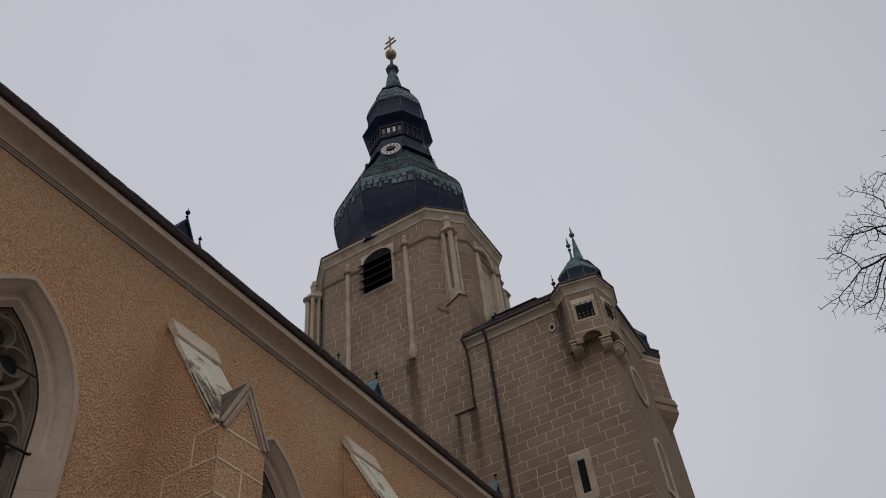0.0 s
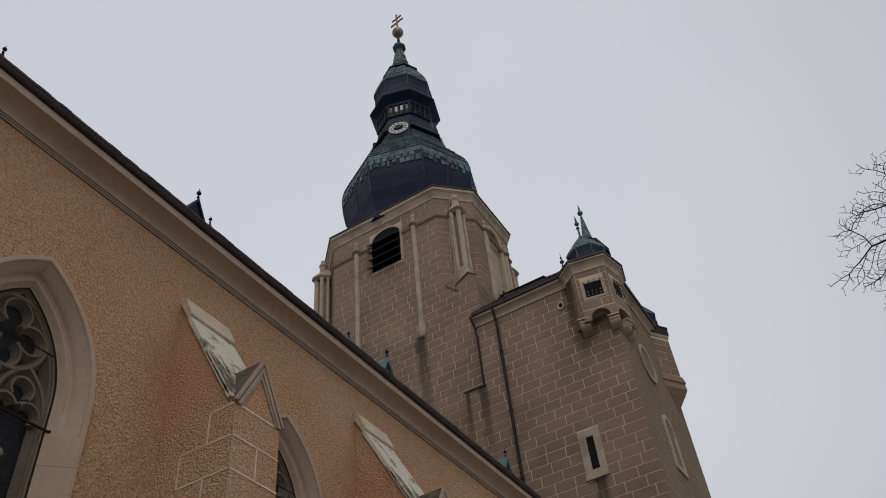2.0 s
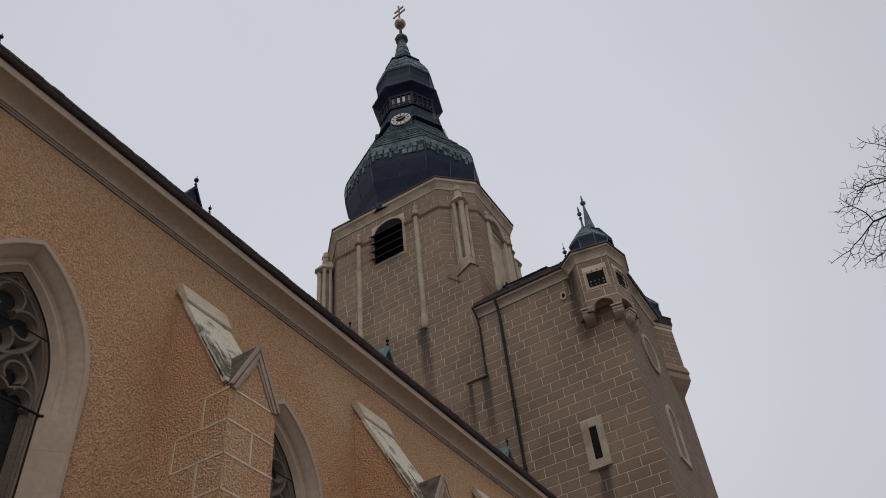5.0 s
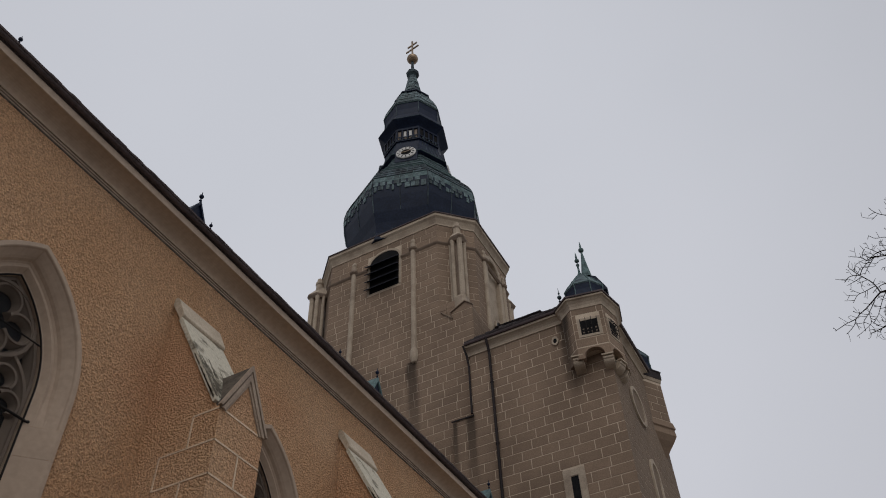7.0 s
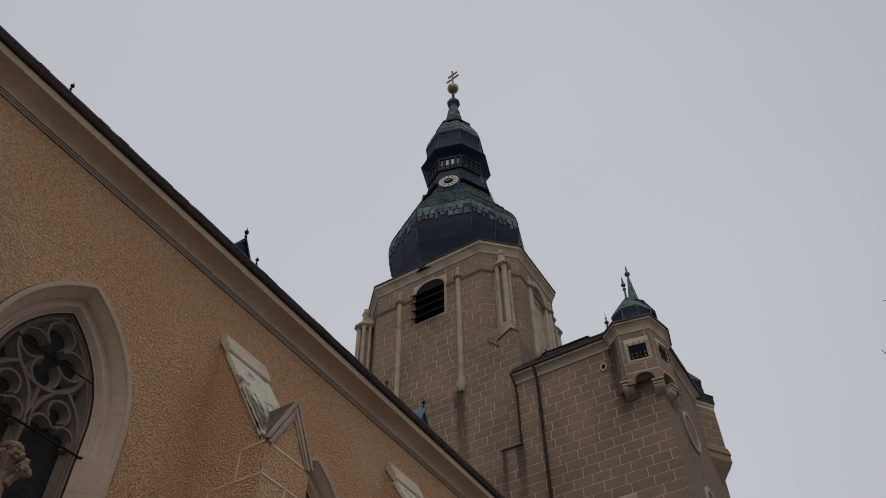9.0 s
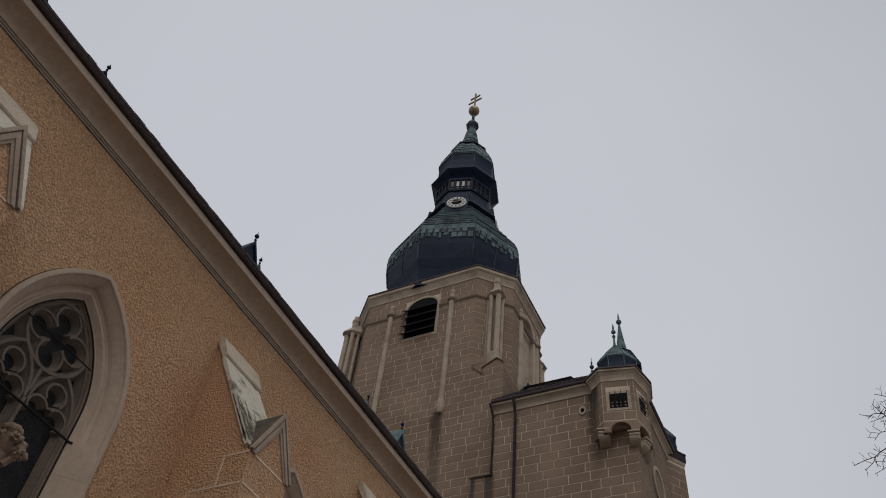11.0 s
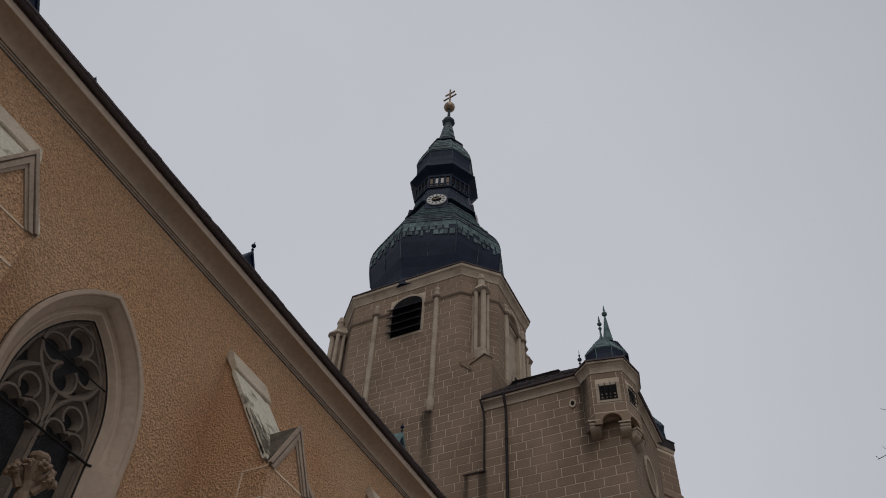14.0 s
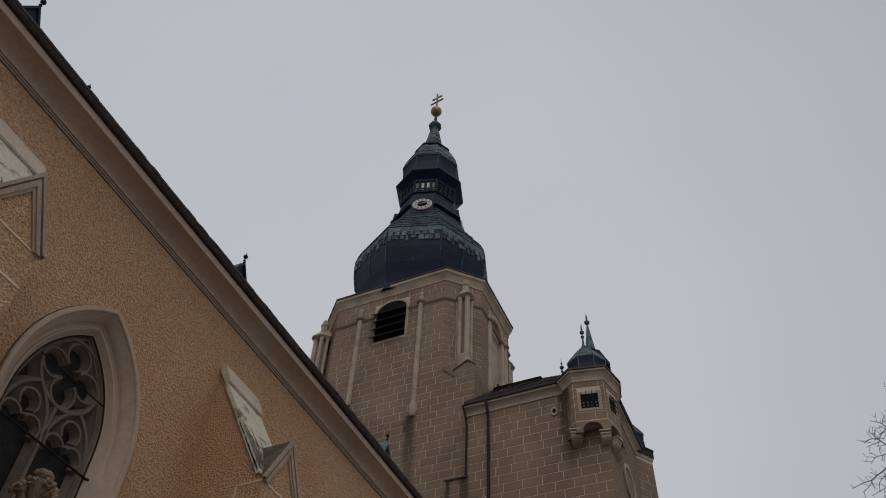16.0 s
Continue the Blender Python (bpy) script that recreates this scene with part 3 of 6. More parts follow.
def buttress(yc, out=0.0, low=0.0, high=0.0, wide=0.04):
    """out: further from the wall; wide: overhang of the cap; low, high: how much lower the gable and how much higher the slab's head lie."""
    def bpart(name, bm, mat, parent, label=""):
        for v in bm.verts:
            f = (v.co.z - 7.83) / 1.76 if name == "moss_scab" else (v.co.z - 8.7) / 0.7
            f = min(1.0, max(0.0, f))
            v.co.z += high * f - low * (1 - f)
        return part(name, bm, mat, parent, label)

    b0, b1, xf = yc - 0.43, yc + 0.43, -6.46 + out
    bm = bmesh.new()
    box(bm, WALL_X, xf, b0, b1, 0, 7.68)
    # core behind the weathering and the gable
    slab(bm, [(WALL_X, 7.68), (xf - 0.07, 7.68), (xf - 0.11, 7.80), (-7.56, 9.56), (WALL_X, 9.94)], "y", b0 + 0.01, b1 - 0.01)
    slab(bm, [(b0, 7.68), (b1, 7.68), (yc, 8.49)], "x", WALL_X + 0.7, xf)
    ob = bpart("buttress", bm, ROUGHCAST, nave, "stepped roughcast buttress with a gabled stone cap")
    # weathering slab, steep, falling outwards, with a drip step near its head
    bm = bmesh.new()
    slab(bm, [(WALL_X, 9.92), (WALL_X, 10.03), (-7.745, 10.052), (-7.72, 10.060), (-7.695, 10.045), (-7.660, 10.0), (-7.50, 9.655), (-7.495, 9.635), (-7.508, 9.61), (-7.525, 9.60), (-7.54, 9.55)], "y", b0 - 0.034, b1 + wide + 0.005)
    bpart("cap_head", bm, CAPSTONE, ob, "tan top stone of the cap")
    bm = bmesh.new()
    slab(bm, [(-7.57, 9.55), (-7.535, 9.62), (xf - 0.09, 7.86), (xf - 0.075, 7.79), (xf - 0.12, 7.77)], "y", b0 - 0.03, b1 + wide)
    bpart("weathering", bm, LICHEN, ob, "pale weathered slope stained black")
    # scabs of dark moss that creep up from the foot of the slope
    moss = random.Random(int(yc * 10))
    for k in range(70):
        f = moss.random() ** 2.4 * 0.32
        y = b0 - 0.02 + moss.random() ** 1.7 * 0.86
        foot, head = Vector((xf - 0.09, 7.86)), Vector((-7.535, 9.62))
        ln = moss.uniform(0.06, 0.24) * (1.25 - (y - b0))
        p, q = foot.lerp(head, f), foot.lerp(head, f + ln)
        w = moss.uniform(0.006, 0.022)
        bm = bmesh.new()
        loft(bm, [[(p.x - 0.01, y - w * 0.5, p.y), (p.x + 0.004, y - w, p.y + 0.004), (p.x + 0.004, y + w, p.y + 0.004), (p.x - 0.01, y + w * 0.5, p.y)],
                  [(q.x - 0.01, y - 0.003, q.y), (q.x + 0.003, y - 0.006, q.y + 0.003), (q.x + 0.003, y + 0.006, q.y + 0.003), (q.x - 0.01, y + 0.003, q.y)]], True, True, True)
        bpart("moss_scab", bm, MOSSY, ob)
    for k in range(34):
        f = moss.random() ** 1.3 * 0.55
        foot, head = Vector((xf - 0.105, 7.80)), Vector((-7.56, 9.56))
        p, q = foot.lerp(head, f), foot.lerp(head, f + moss.uniform(0.02, 0.06))
        up = moss.uniform(0.02, 0.06)
        bm = bmesh.new()
        slab(bm, [(p.x, p.y), (q.x, q.y), (q.x, q.y + up * 0.6), (p.x, p.y + up)], "y", b0 - 0.034, b0 - 0.01)
        bpart("moss_scab", bm, MOSSY, ob)
    # gable roof behind the coping
    bm = bmesh.new()
    loft(bm, [[(x, b0 + 0.015, 7.76), (x, yc, 8.56), (x, b1 - 0.015, 7.76), (x, b1 - 0.02, 7.66), (x, yc, 8.45), (x, b0 + 0.02, 7.66)] for x in (-7.05, xf - 0.005)], True, True, True)
    bpart("gable_roof", bm, DARKSTONE, ob, "blackened saddle stone behind the gable")
    # raking coping: an outer roll and an inner fillet, cut upright at the feet
    for d, (x1, t0, t1), mat in ((0, (xf + 0.050, 0.0, 0.040), COPING), (1, (xf + 0.024, 0.040, 0.052), FILLET), (1, (xf + 0.040, 0.052, 0.105), COPING), (1, (xf + 0.022, 0.105, 0.140), COPING)):
        for s in (1, -1):
            bm = bmesh.new()
            f2, p2 = (yc + s * (0.475 - t0), 7.68 - 0.03 * d), (yc, 8.57 - t0 * 2.37)
            f3, p3 = (yc + s * (0.475 - t1), 7.68 - 0.03 * d), (yc, 8.57 - t1 * 2.37)
            slab(bm, [f2, p2, p3, f3], "x", xf - 0.004, x1)
            bpart("coping", bm, mat, ob, "thin raking stone coping of the gable")
    # pale joints between the quoins
    bm = bmesh.new()
    w, pr = 0.013, 0.007
    z, k = 7.66, 0
    while z > 0.3:
        box(bm, xf - 0.002, xf + pr, b0 - pr, b1 + pr, z - w, z + w)
        ln = 0.42 if k % 2 == 0 else 0.86
        prev = 0.86 if k % 2 == 0 else 0.42
        if k == 0:
            prev = ln
        for face, s in ((b0, -1), (b1, 1)):
            ya, yb = sorted((face - 0.002 * s, face + pr * s))
            box(bm, xf - max(ln, prev), xf + pr, ya, yb, z - w, z + w)
            box(bm, xf - ln - w, xf - ln + w, ya, yb, z - 0.46, z)
        yj = yc + (0.02 if k % 2 else 0.0)
        if k % 2:
            box(bm, xf - 0.002, xf + pr, yj - w, yj + w, z - 0.46, z)
        z -= 0.46
        k += 1
    bpart("joint", bm, JOINT, ob, "pale mortar lines between quoins")


buttress(BUTTRESSES[0], wide=0.11)
buttress(BUTTRESSES[1])
for yc in BUTTRESSES[2:]:
    buttress(yc, 0.20, 0.20, 0.17, 0.07)


def finial(bm, x, y, z, s=1.0):
    """A thin post with two knobs and a spike."""
    lathe(bm, [(0.022 * s, z), (0.022 * s, z + 0.12 * s), (0.05 * s, z + 0.15 * s), (0.022 * s, z + 0.18 * s), (0.02 * s, z + 0.26 * s)], 8, x, y)
    ball(bm, (x, y, z + 0.33 * s), 0.075 * s)
    lathe(bm, [(0.02 * s, z + 0.38 * s), (0.012 * s, z + 0.52 * s)], 6, x, y)


def lucarne(x, y, z, s):
    """A small gabled roof vent: a dark front, two copper slopes, a finial."""
    bm = bmesh.new()
    slab(bm, [(y - 0.36 * s, z - 0.75 * s), (y + 0.36 * s, z - 0.75 * s), (y, z - 0.05 * s)], "x", x - 0.75 * s, x)
    ob = part("roof_vent", bm, OXIDE, nave, "small gabled copper roof vent with a knobbed finial")
    bm = bmesh.new()
    for d in (1, -1):
        loft(bm, [[(xx, y, z), (xx, y + d * 0.42 * s, z - 0.82 * s), (xx, y + d * 0.38 * s, z - 0.82 * s), (xx, y, z - 0.08 * s)] for xx in (x - 0.9 * s, x + 0.03 * s)], True, True, True)
    part("vent_roof", bm, VERDIGRIS if y > 10 else OXIDE, ob, "folded copper roof of the vent")
    bm = bmesh.new()
    finial(bm, x, y, z - 0.06, 0.66)
    part("finial", bm, OXIDE, ob)


for y in (1.55, 7.6, 14.22, 20.5):
    lucarne(-9.0, y, 13.97, 1.2 if y < 10 else 1.42)
for y in (4.3, 10.6, 16.75):
    lucarne(-12.0, y, 17.58, 1.15)

# ---- tower ----
TX, TY = -17.17, 30.79
FRONT, SIDE, BACK, LEFT, CUT = 27.25, -12.35, 34.35, -22.05, 1.5
tower = thing("church_tower", TX, TY, 0, "grey-brown ashlar church tower with a dark copper onion helm", "tower")


def octagon(off=0.0):
    x0, x1, y0, y1 = LEFT - off, SIDE + off, FRONT - off, BACK + off
    c = CUT + off * (2 - math.sqrt(2))
    return [(x0 + c, y0), (x1 - c, y0), (x1, y0 + c), (x1, y1 - c), (x1 - c, y1), (x0 + c, y1), (x0, y1 - c), (x0, y0 + c)]


def band(bm, steps, poly):
    return loft(bm, [[(x, y, z) for x, y in poly(off)] for off, z in steps], True)


bm = bmesh.new()
box(bm, LEFT - 0.25, SIDE + 0.25, FRONT, BACK + 0.25, 0, 27.75)
part("lower_wall", bm, MORTAR, tower, "pale jointing behind the tower's blocks")
bm = bmesh.new()
NICHE_Y, NICHE_HALF = 30.95, 0.74


def niche(g=0.0):
    """The outline of the round-headed recess in the right flank, as (y, z)."""
    top = [(NICHE_Y + (NICHE_HALF + g) * math.cos(a), 33.1 + (0.84 + g) * math.sin(a)) for a in [math.pi * i / 12 for i in range(13)]]
    return [(NICHE_Y + NICHE_HALF + g, 28.6)] + top + [(NICHE_Y - NICHE_HALF - g, 28.6)]


prism(bm, octagon(), 27.752, 34.9)
bmesh.ops.delete(bm, geom=[f for f in bm.faces if all(abs(v.co.x - SIDE) < 1e-4 for v in f.verts)], context="FACES_ONLY")
na, nb, hole = FRONT + CUT, BACK - CUT, niche()
quads = [[(na, 27.752), (NICHE_Y - NICHE_HALF, 27.752), (NICHE_Y - NICHE_HALF, 34.9), (na, 34.9)],
         [(NICHE_Y + NICHE_HALF, 27.752), (nb, 27.752), (nb, 34.9), (NICHE_Y + NICHE_HALF, 34.9)],
         [(NICHE_Y - NICHE_HALF, 27.752), (NICHE_Y + NICHE_HALF, 27.752), (NICHE_Y + NICHE_HALF, 28.6), (NICHE_Y - NICHE_HALF, 28.6)]]
quads += [[b, a, (a[0], 34.9), (b[0], 34.9)] for a, b in zip(hole[1:-1], hole[2:-1])]
for quad in quads:
    bm.faces.new([bm.verts.new((SIDE, y, z)) for y, z in quad])
loft(bm, [[(x, y, z) for y, z in hole] for x in (SIDE, SIDE - 0.30)], True, False, True)
part("upper_wall", bm, MORTAR, tower)
# broaches between the square base and the cut corners
for sx in (1, -1):
    bm = bmesh.new()
    cx = SIDE + 0.25 if sx > 0 else LEFT - 0.25
    a, b, c = (cx, FRONT, 27.75), (cx - sx * (CUT + 0.25), FRONT, 27.75), (cx, FRONT + CUT + 0.1, 27.75)
    top = (cx - sx * 0.80, FRONT + 0.72, 28.45)
    v = [bm.verts.new(p) for p in (a, b, c, top)]
    for f in ((0, 1, 3), (0, 3, 2), (1, 2, 3), (0, 2, 1)):
        bm.faces.new([v[i] for i in f])
    part("broach", bm, BLOCK, tower, "sloping stone broach at the corner")
    # small gable on the front under the corner pier, its drips and a hooked drip beside it
    flip = (lambda x: x) if sx > 0 else (lambda x: SIDE + LEFT - x)
    bm = bmesh.new()
    slab(bm, [(flip(x), z) for x, z in ((-13.21, 27.74), (-13.21, 27.80), (-12.45, 28.20), (-12.10, 27.86), (-12.10, 27.74))], "y", FRONT - 0.012, FRONT + 0.9)
    gab = part("corner_gable", bm, BLOCK, tower, "small stone gable under the corner pier")
    for (xa, za), (xb, zb), w in (((-13.26, 27.80), (-12.45, 28.23), 0.05), ((-12.45, 28.23), (-12.05, 27.86), 0.05), ((-13.75, 28.03), (-13.14, 27.40), 0.04), ((-13.14, 27.40), (-13.24, 27.80), 0.04)):
        bm = bmesh.new()
        slab(bm, [(flip(xa), za), (flip(xb), zb), (flip(xb), zb + w), (flip(xa), za + w)], "y", FRONT - 0.09, FRONT + 0.05)
        part("drip", bm, FILLET, gab, "dark drip moulding")
# string course and eaves cornice


def open_octagon(off):
    o = octagon(off)
    return [(LX + 1.05, o[1][1])] + o[1:] + [o[0], (LX - 1.05, o[0][1])]


LX, LW, LZ0, LZS, LZ1 = -17.07, 0.90, 31.22, 33.32, 33.98
bm = bmesh.new()
loft(bm, [[(x, y, z) for x, y in open_octagon(off)] for off, z in [(-0.05, 32.96), (0.02, 32.97), (0.09, 33.04), (0.12, 33.10), (0.08, 33.15), (-0.05, 33.22)]], False)
part("string_course", bm, FILLET, tower, "dark moulded string course")
bm = bmesh.new()
band(bm, [(-0.05, 34.45), (0.05, 34.46), (0.05, 34.52), (0.022, 34.53), (0.022, 34.56), (0.035, 34.62), (0.075, 34.73), (0.15, 34.89), (0.25, 35.00), (0.25, 35.18), (0.0, 35.22), (-1.0, 35.3)], octagon)
part("cornice", bm, TRIM, tower, "pale coved cornice under the helm")
bm = bmesh.new()
band(bm, [(0.20, 35.185), (0.30, 35.185), (0.31, 35.25), (-0.6, 35.36)], octagon)
part("eaves_sheet", bm, SHEET, tower, "dark metal edge on the cornice")

# belfry opening with a pale surround and boarded louvres


def belfry_outline(g):
    top = [(LX + (LW + g) * math.cos(a), LZS + (LZ1 - LZS + g) * math.sin(a)) for a in [math.pi * i / 14 for i in range(15)]]
    return [(LX + LW + g, LZ0 - g * 0.3)] + top + [(LX - LW - g, LZ0 - g * 0.3)]


bm = bmesh.new()
loft(bm, [[(x, y, z) for x, z in belfry_outline(g)] for g, y in ((0.14, FRONT + 0.02), (0.14, FRONT - 0.040), (0.02, FRONT - 0.040), (0.0, FRONT + 0.0), (0.0, FRONT + 0.5))], False)
win = part("belfry_opening", bm, TRIM, tower, "arched belfry opening with a pale surround")
bm = bmesh.new()
o = belfry_outline(0.0)
bm.faces.new([bm.verts.new((x, FRONT - 0.012, z)) for x, z in o])
part("dark_backing", bm, BLACK, win, "dark boards behind the louvres")
for i in range(4):
    z = LZ0 + 0.12 + i * 0.56
    half = LW - 0.01 if z < LZS else LW * math.sqrt(max(0.1, 1 - ((z + 0.1 - LZS) / (LZ1 - LZS)) ** 2)) - 0.02
    bm = bmesh.new()
    slab(bm, [(FRONT - 0.02, z + 0.34), (FRONT - 0.02, z + 0.28), (FRONT - 0.34, z - 0.04), (FRONT - 0.36, z + 0.0)], "x", LX - half - 0.17, LX + half)
    part("louvre_board", bm, LOUVRE, win, "dark tilted louvre board")


def pilaster(x, y, normal, z0, z1):
    """A slender half-round shaft with a tapering foot, a ring and a knobbed top."""
    n = Vector(normal)
    cx, cy = x + n.x * 0.03, y + n.y * 0.03
    bm = bmesh.new()
    lathe(bm, [(0.05, z0 - 0.34), (0.13, z0 - 0.30), (0.19, z0 - 0.10), (0.21, z0), (0.20, z0 + 0.32), (0.145, z0 + 0.50), (0.14, z1)], 10, cx, cy, 18)
    ob = part("pilaster", bm, TRIM, tower, "slender pale stone shaft")
    bm = bmesh.new()
    lathe(bm, [(0.14, z1), (0.24, z1 + 0.06), (0.27, z1 + 0.14), (0.21, z1 + 0.22), (0.15, z1 + 0.27)], 10, cx, cy, 18)
    part("ring", bm, FILLET, ob, "darker moulded ring")
    bm = bmesh.new()
    lathe(bm, [(0.15, z1 + 0.27), (0.17, z1 + 0.50), (0.11, z1 + 0.56), (0.15, z1 + 0.66), (0.13, z1 + 0.80), (0.05, z1 + 0.92)], 10, cx, cy, 18)
    part("knob", bm, TRIM, ob)


for x in (-19.0, -15.27):
    pilaster(x, FRONT, (0, -1), 25.95, 33.12)
for y in (29.75, 32.15):
    pilaster(SIDE, y, (1, 0), 28.4, 32.95)

# rim and infill of the tall arched recess in the right flank
bm = bmesh.new()
yc = NICHE_Y
loft(bm, [[(x, y, z) for y, z in niche(g)] for g, x in ((0.28, SIDE - 0.02), (0.28, SIDE + 0.06), (0.06, SIDE + 0.06), (-0.003, SIDE + 0.02), (-0.003, SIDE - 0.20))], False)
rec = part("arched_recess", bm, TRIM, tower, "tall arched recess with a pale rim")
bm = bmesh.new()
slab(bm, niche(-0.005), "x", SIDE - 0.29, SIDE - 0.20)
part("infill", bm, TRIM, rec, "pale plastered infill of the recess")
bm = bmesh.new()
top = [(yc + 0.42 * math.cos(a), 29.0 + 0.45 * math.sin(a)) for a in [math.pi * i / 10 for i in range(11)]]
slab(bm, [(yc + 0.42, 27.8)] + top + [(yc - 0.42, 27.8)], "x", SIDE + 0.02, SIDE + 0.075)
light = part("arched_light", bm, GLASS, tower, "small dark arched light with a pale rim")
bm = bmesh.new()
rim = [[(yc + r * math.cos(a), 29.0 + (r + 0.03) * math.sin(a)) for a in [math.pi * i / 10 for i in range(11)]] for r in (0.56, 0.43)]
loft(bm, [[(x, y, z) for y, z in [(yc + r, 27.8)] + arc + [(yc - r, 27.8)]] for arc, r, x in ((rim[0], 0.56, SIDE + 0.02), (rim[0], 0.56, SIDE + 0.12), (rim[1], 0.43, SIDE + 0.12), (rim[1], 0.43, SIDE + 0.05))], False)
part("rim", bm, TRIM, light, "pale stone rim of the light")


def corner_pier():
    """A pier of bundled shafts with slit panels, local: x along the wall, y outwards, z up from its foot."""
    out = []
    plan = [(-0.36, -0.15), (0.36, -0.15), (0.36, 0.34), (0.10, 0.64), (-0.10, 0.64), (-0.36, 0.34)]
    bm = bmesh.new()
    loft(bm, [[(x * 0.70, y * 0.72, z) for x, y in plan] for z in (0.0, 5.0)], True, True, True)
    out.append(("shaft_core", bm, FILLET, ""))
    for sx, sy, r in ((-0.33, 0.0, 0.09), (-0.31, 0.34, 0.11), (0.0, 0.58, 0.14), (0.31, 0.34, 0.11), (0.33, 0.0, 0.09)):
        bm = bmesh.new()
        lathe(bm, [(r, 0.5), (r, 4.55), (r * 1.25, 4.75), (r * 1.3, 4.95)], 8, sx, sy, 22.5)
        out.append(("shaft", bm, TRIM, "slender shaft of the pier"))
    bm = bmesh.new()
    loft(bm, [[(x * k, y * k, z) for x, y in plan] for k, z in ((1.14, -0.32), (1.14, 0.66), (1.06, 0.76), (0.9, 0.80))], True, True, True)
    out.append(("foot", bm, TRIM, "pale plain foot of the pier"))
    bm = bmesh.new()
    loft(bm, [[(x * k, y * k, z) for x, y in plan] for k, z in ((1.06, 4.70), (1.28, 4.84), (1.34, 4.92))], True, True, True)
    out.append(("cap_rim", bm, FILLET, "dark moulded rim of the cap"))
    bm = bmesh.new()
    loft(bm, [[(x * k, y * k, z) for x, y in plan] for k, z in ((1.32, 4.925), (1.28, 4.98), (0.74, 5.40), (0.55, 5.55))], True, True, True)
    out.append(("cap", bm, TRIM, "hooded stone cap"))
    bm = bmesh.new()
    lathe(bm, [(0.23, 5.30), (0.20, 5.86), (0.24, 5.90), (0.25, 6.0), (0.19, 6.10), (0.16, 6.32), (0.08, 6.40)], 8, 0, 0.24, 22.5)
    out.append(("knob", bm, TRIM, "stone drum on the pier"))
    return out


PIER = [(n, mesh_of(bm, mat), lab) for n, bm, mat, lab in corner_pier()]
for cx, cy, ang in ((SIDE - CUT / 2, FRONT + CUT / 2, -135), (LEFT + CUT / 2 - 0.29, FRONT + CUT / 2 - 0.02, 135), (SIDE - CUT / 2, BACK - CUT / 2, -45), (LEFT + CUT / 2, BACK - CUT / 2, 45)):
    m = pose(cx, cy, 28.25, 0, 0, ang)
    root = None
    for n, me, lab in PIER:
        if root is None:
            root = place("corner_pier", me, tower, m, "pale pier of bundled shafts on the cut corner")
        else:
            place(n, me, root, m, lab)

# helm: eight sides, corners turned against the walls
TURN8 = -50.0
helm = part("helm", lathe(bmesh.new(), [(3.92, 34.9), (3.82, 35.5), (3.94, 36.2), (4.12, 36.9), (4.30, 38.0), (4.37, 38.9), (4.35, 39.4), (4.24, 39.95), (4.18, 40.1)], 8, TX, TY, TURN8, True, True), OXIDE, tower, "dark bulging underside of the copper onion")
UPPER = [(4.24, 39.95), (4.06, 40.42), (3.78, 40.90), (3.42, 41.45), (2.98, 42.2), (2.58, 43.0), (2.32, 43.65), (2.18, 44.15)]
onion = part("onion_top", lathe(bmesh.new(), UPPER, 8, TX, TY, TURN8, True, True), OXIDE, tower, "greening upper slope of the onion")
skirt = part("skirt", lathe(bmesh.new(), [(2.20, 43.90), (2.50, 44.00), (2.52, 44.12), (2.26, 44.55), (2.10, 45.0), (2.00, 45.5), (1.97, 45.9)], 8, TX, TY, TURN8, True, True), OXIDE, tower, "dark flared copper skirt below the lantern")
part("lantern", lathe(bmesh.new(), [(1.96, 45.85), (1.94, 47.5), (2.05, 47.62), (2.40, 47.92), (2.46, 47.98), (2.46, 48.06)], 8, TX, TY, TURN8, True, True), OXIDE, tower, "dark eight-sided lantern with small lights")
part("lantern_roof", lathe(bmesh.new(), [(2.44, 48.06), (2.16, 48.45), (2.02, 49.0), (2.02, 49.6), (2.10, 50.15), (2.09, 50.35)], 8, TX, TY, TURN8, True, True), OXIDE, tower, "dark upper onion")
part("upper_slope", lathe(bmesh.new(), [(2.08, 50.34), (1.98, 50.9), (1.74, 51.6), (1.40, 52.35), (1.24, 52.7)], 8, TX, TY, TURN8, True, True), PATINA, tower, "green slope under the spire")
part("spire_foot", lathe(bmesh.new(), [(1.20, 52.62), (1.40, 52.66), (1.39, 52.80), (1.12, 53.10), (0.86, 53.50)], 8, TX, TY, TURN8, True, True), OXIDE, tower, "dark flared brim at the spire's foot")
part("spire", lathe(bmesh.new(), [(0.92, 53.45), (0.70, 53.8), (0.52, 54.9), (0.33, 56.2), (0.30, 56.45), (0.48, 56.62), (0.52, 56.85), (0.40, 57.1), (0.13, 57.3), (0.10, 58.6)], 8, TX, TY, TURN8, True, True), PATINA, tower, "slim green copper spire with a collar")
# standing seams on the corners and down the middle of each side
for k in range(16):
    a = radians(TURN8 + 22.5 * k)
    f = 1.0 if k % 2 == 0 else math.cos(radians(22.5))
    rows = [(4.12, 36.9), (4.30, 38.0), (4.37, 38.9), (4.35, 39.4), (4.24, 39.95)] + UPPER[1:]
    bm = bmesh.new()
    tube(bm, [(TX + (r * f + 0.012) * math.sin(a), TY - (r * f + 0.012) * math.cos(a), z) for r, z in rows], 0.035 if k % 2 == 0 else 0.022, 5)
    part("seam", bm, PATINA, helm)


GREENSHEET = material("greened_copper_sheet", (0.106, 0.152, 0.156), (0.027, 0.038, 0.048), 2.6, 9, 0.35, 0.02, 0.6, vary=0.40, grain=0.35, spread=(0.44, 0.66), gloss=0.2)


loss = random.Random(5)


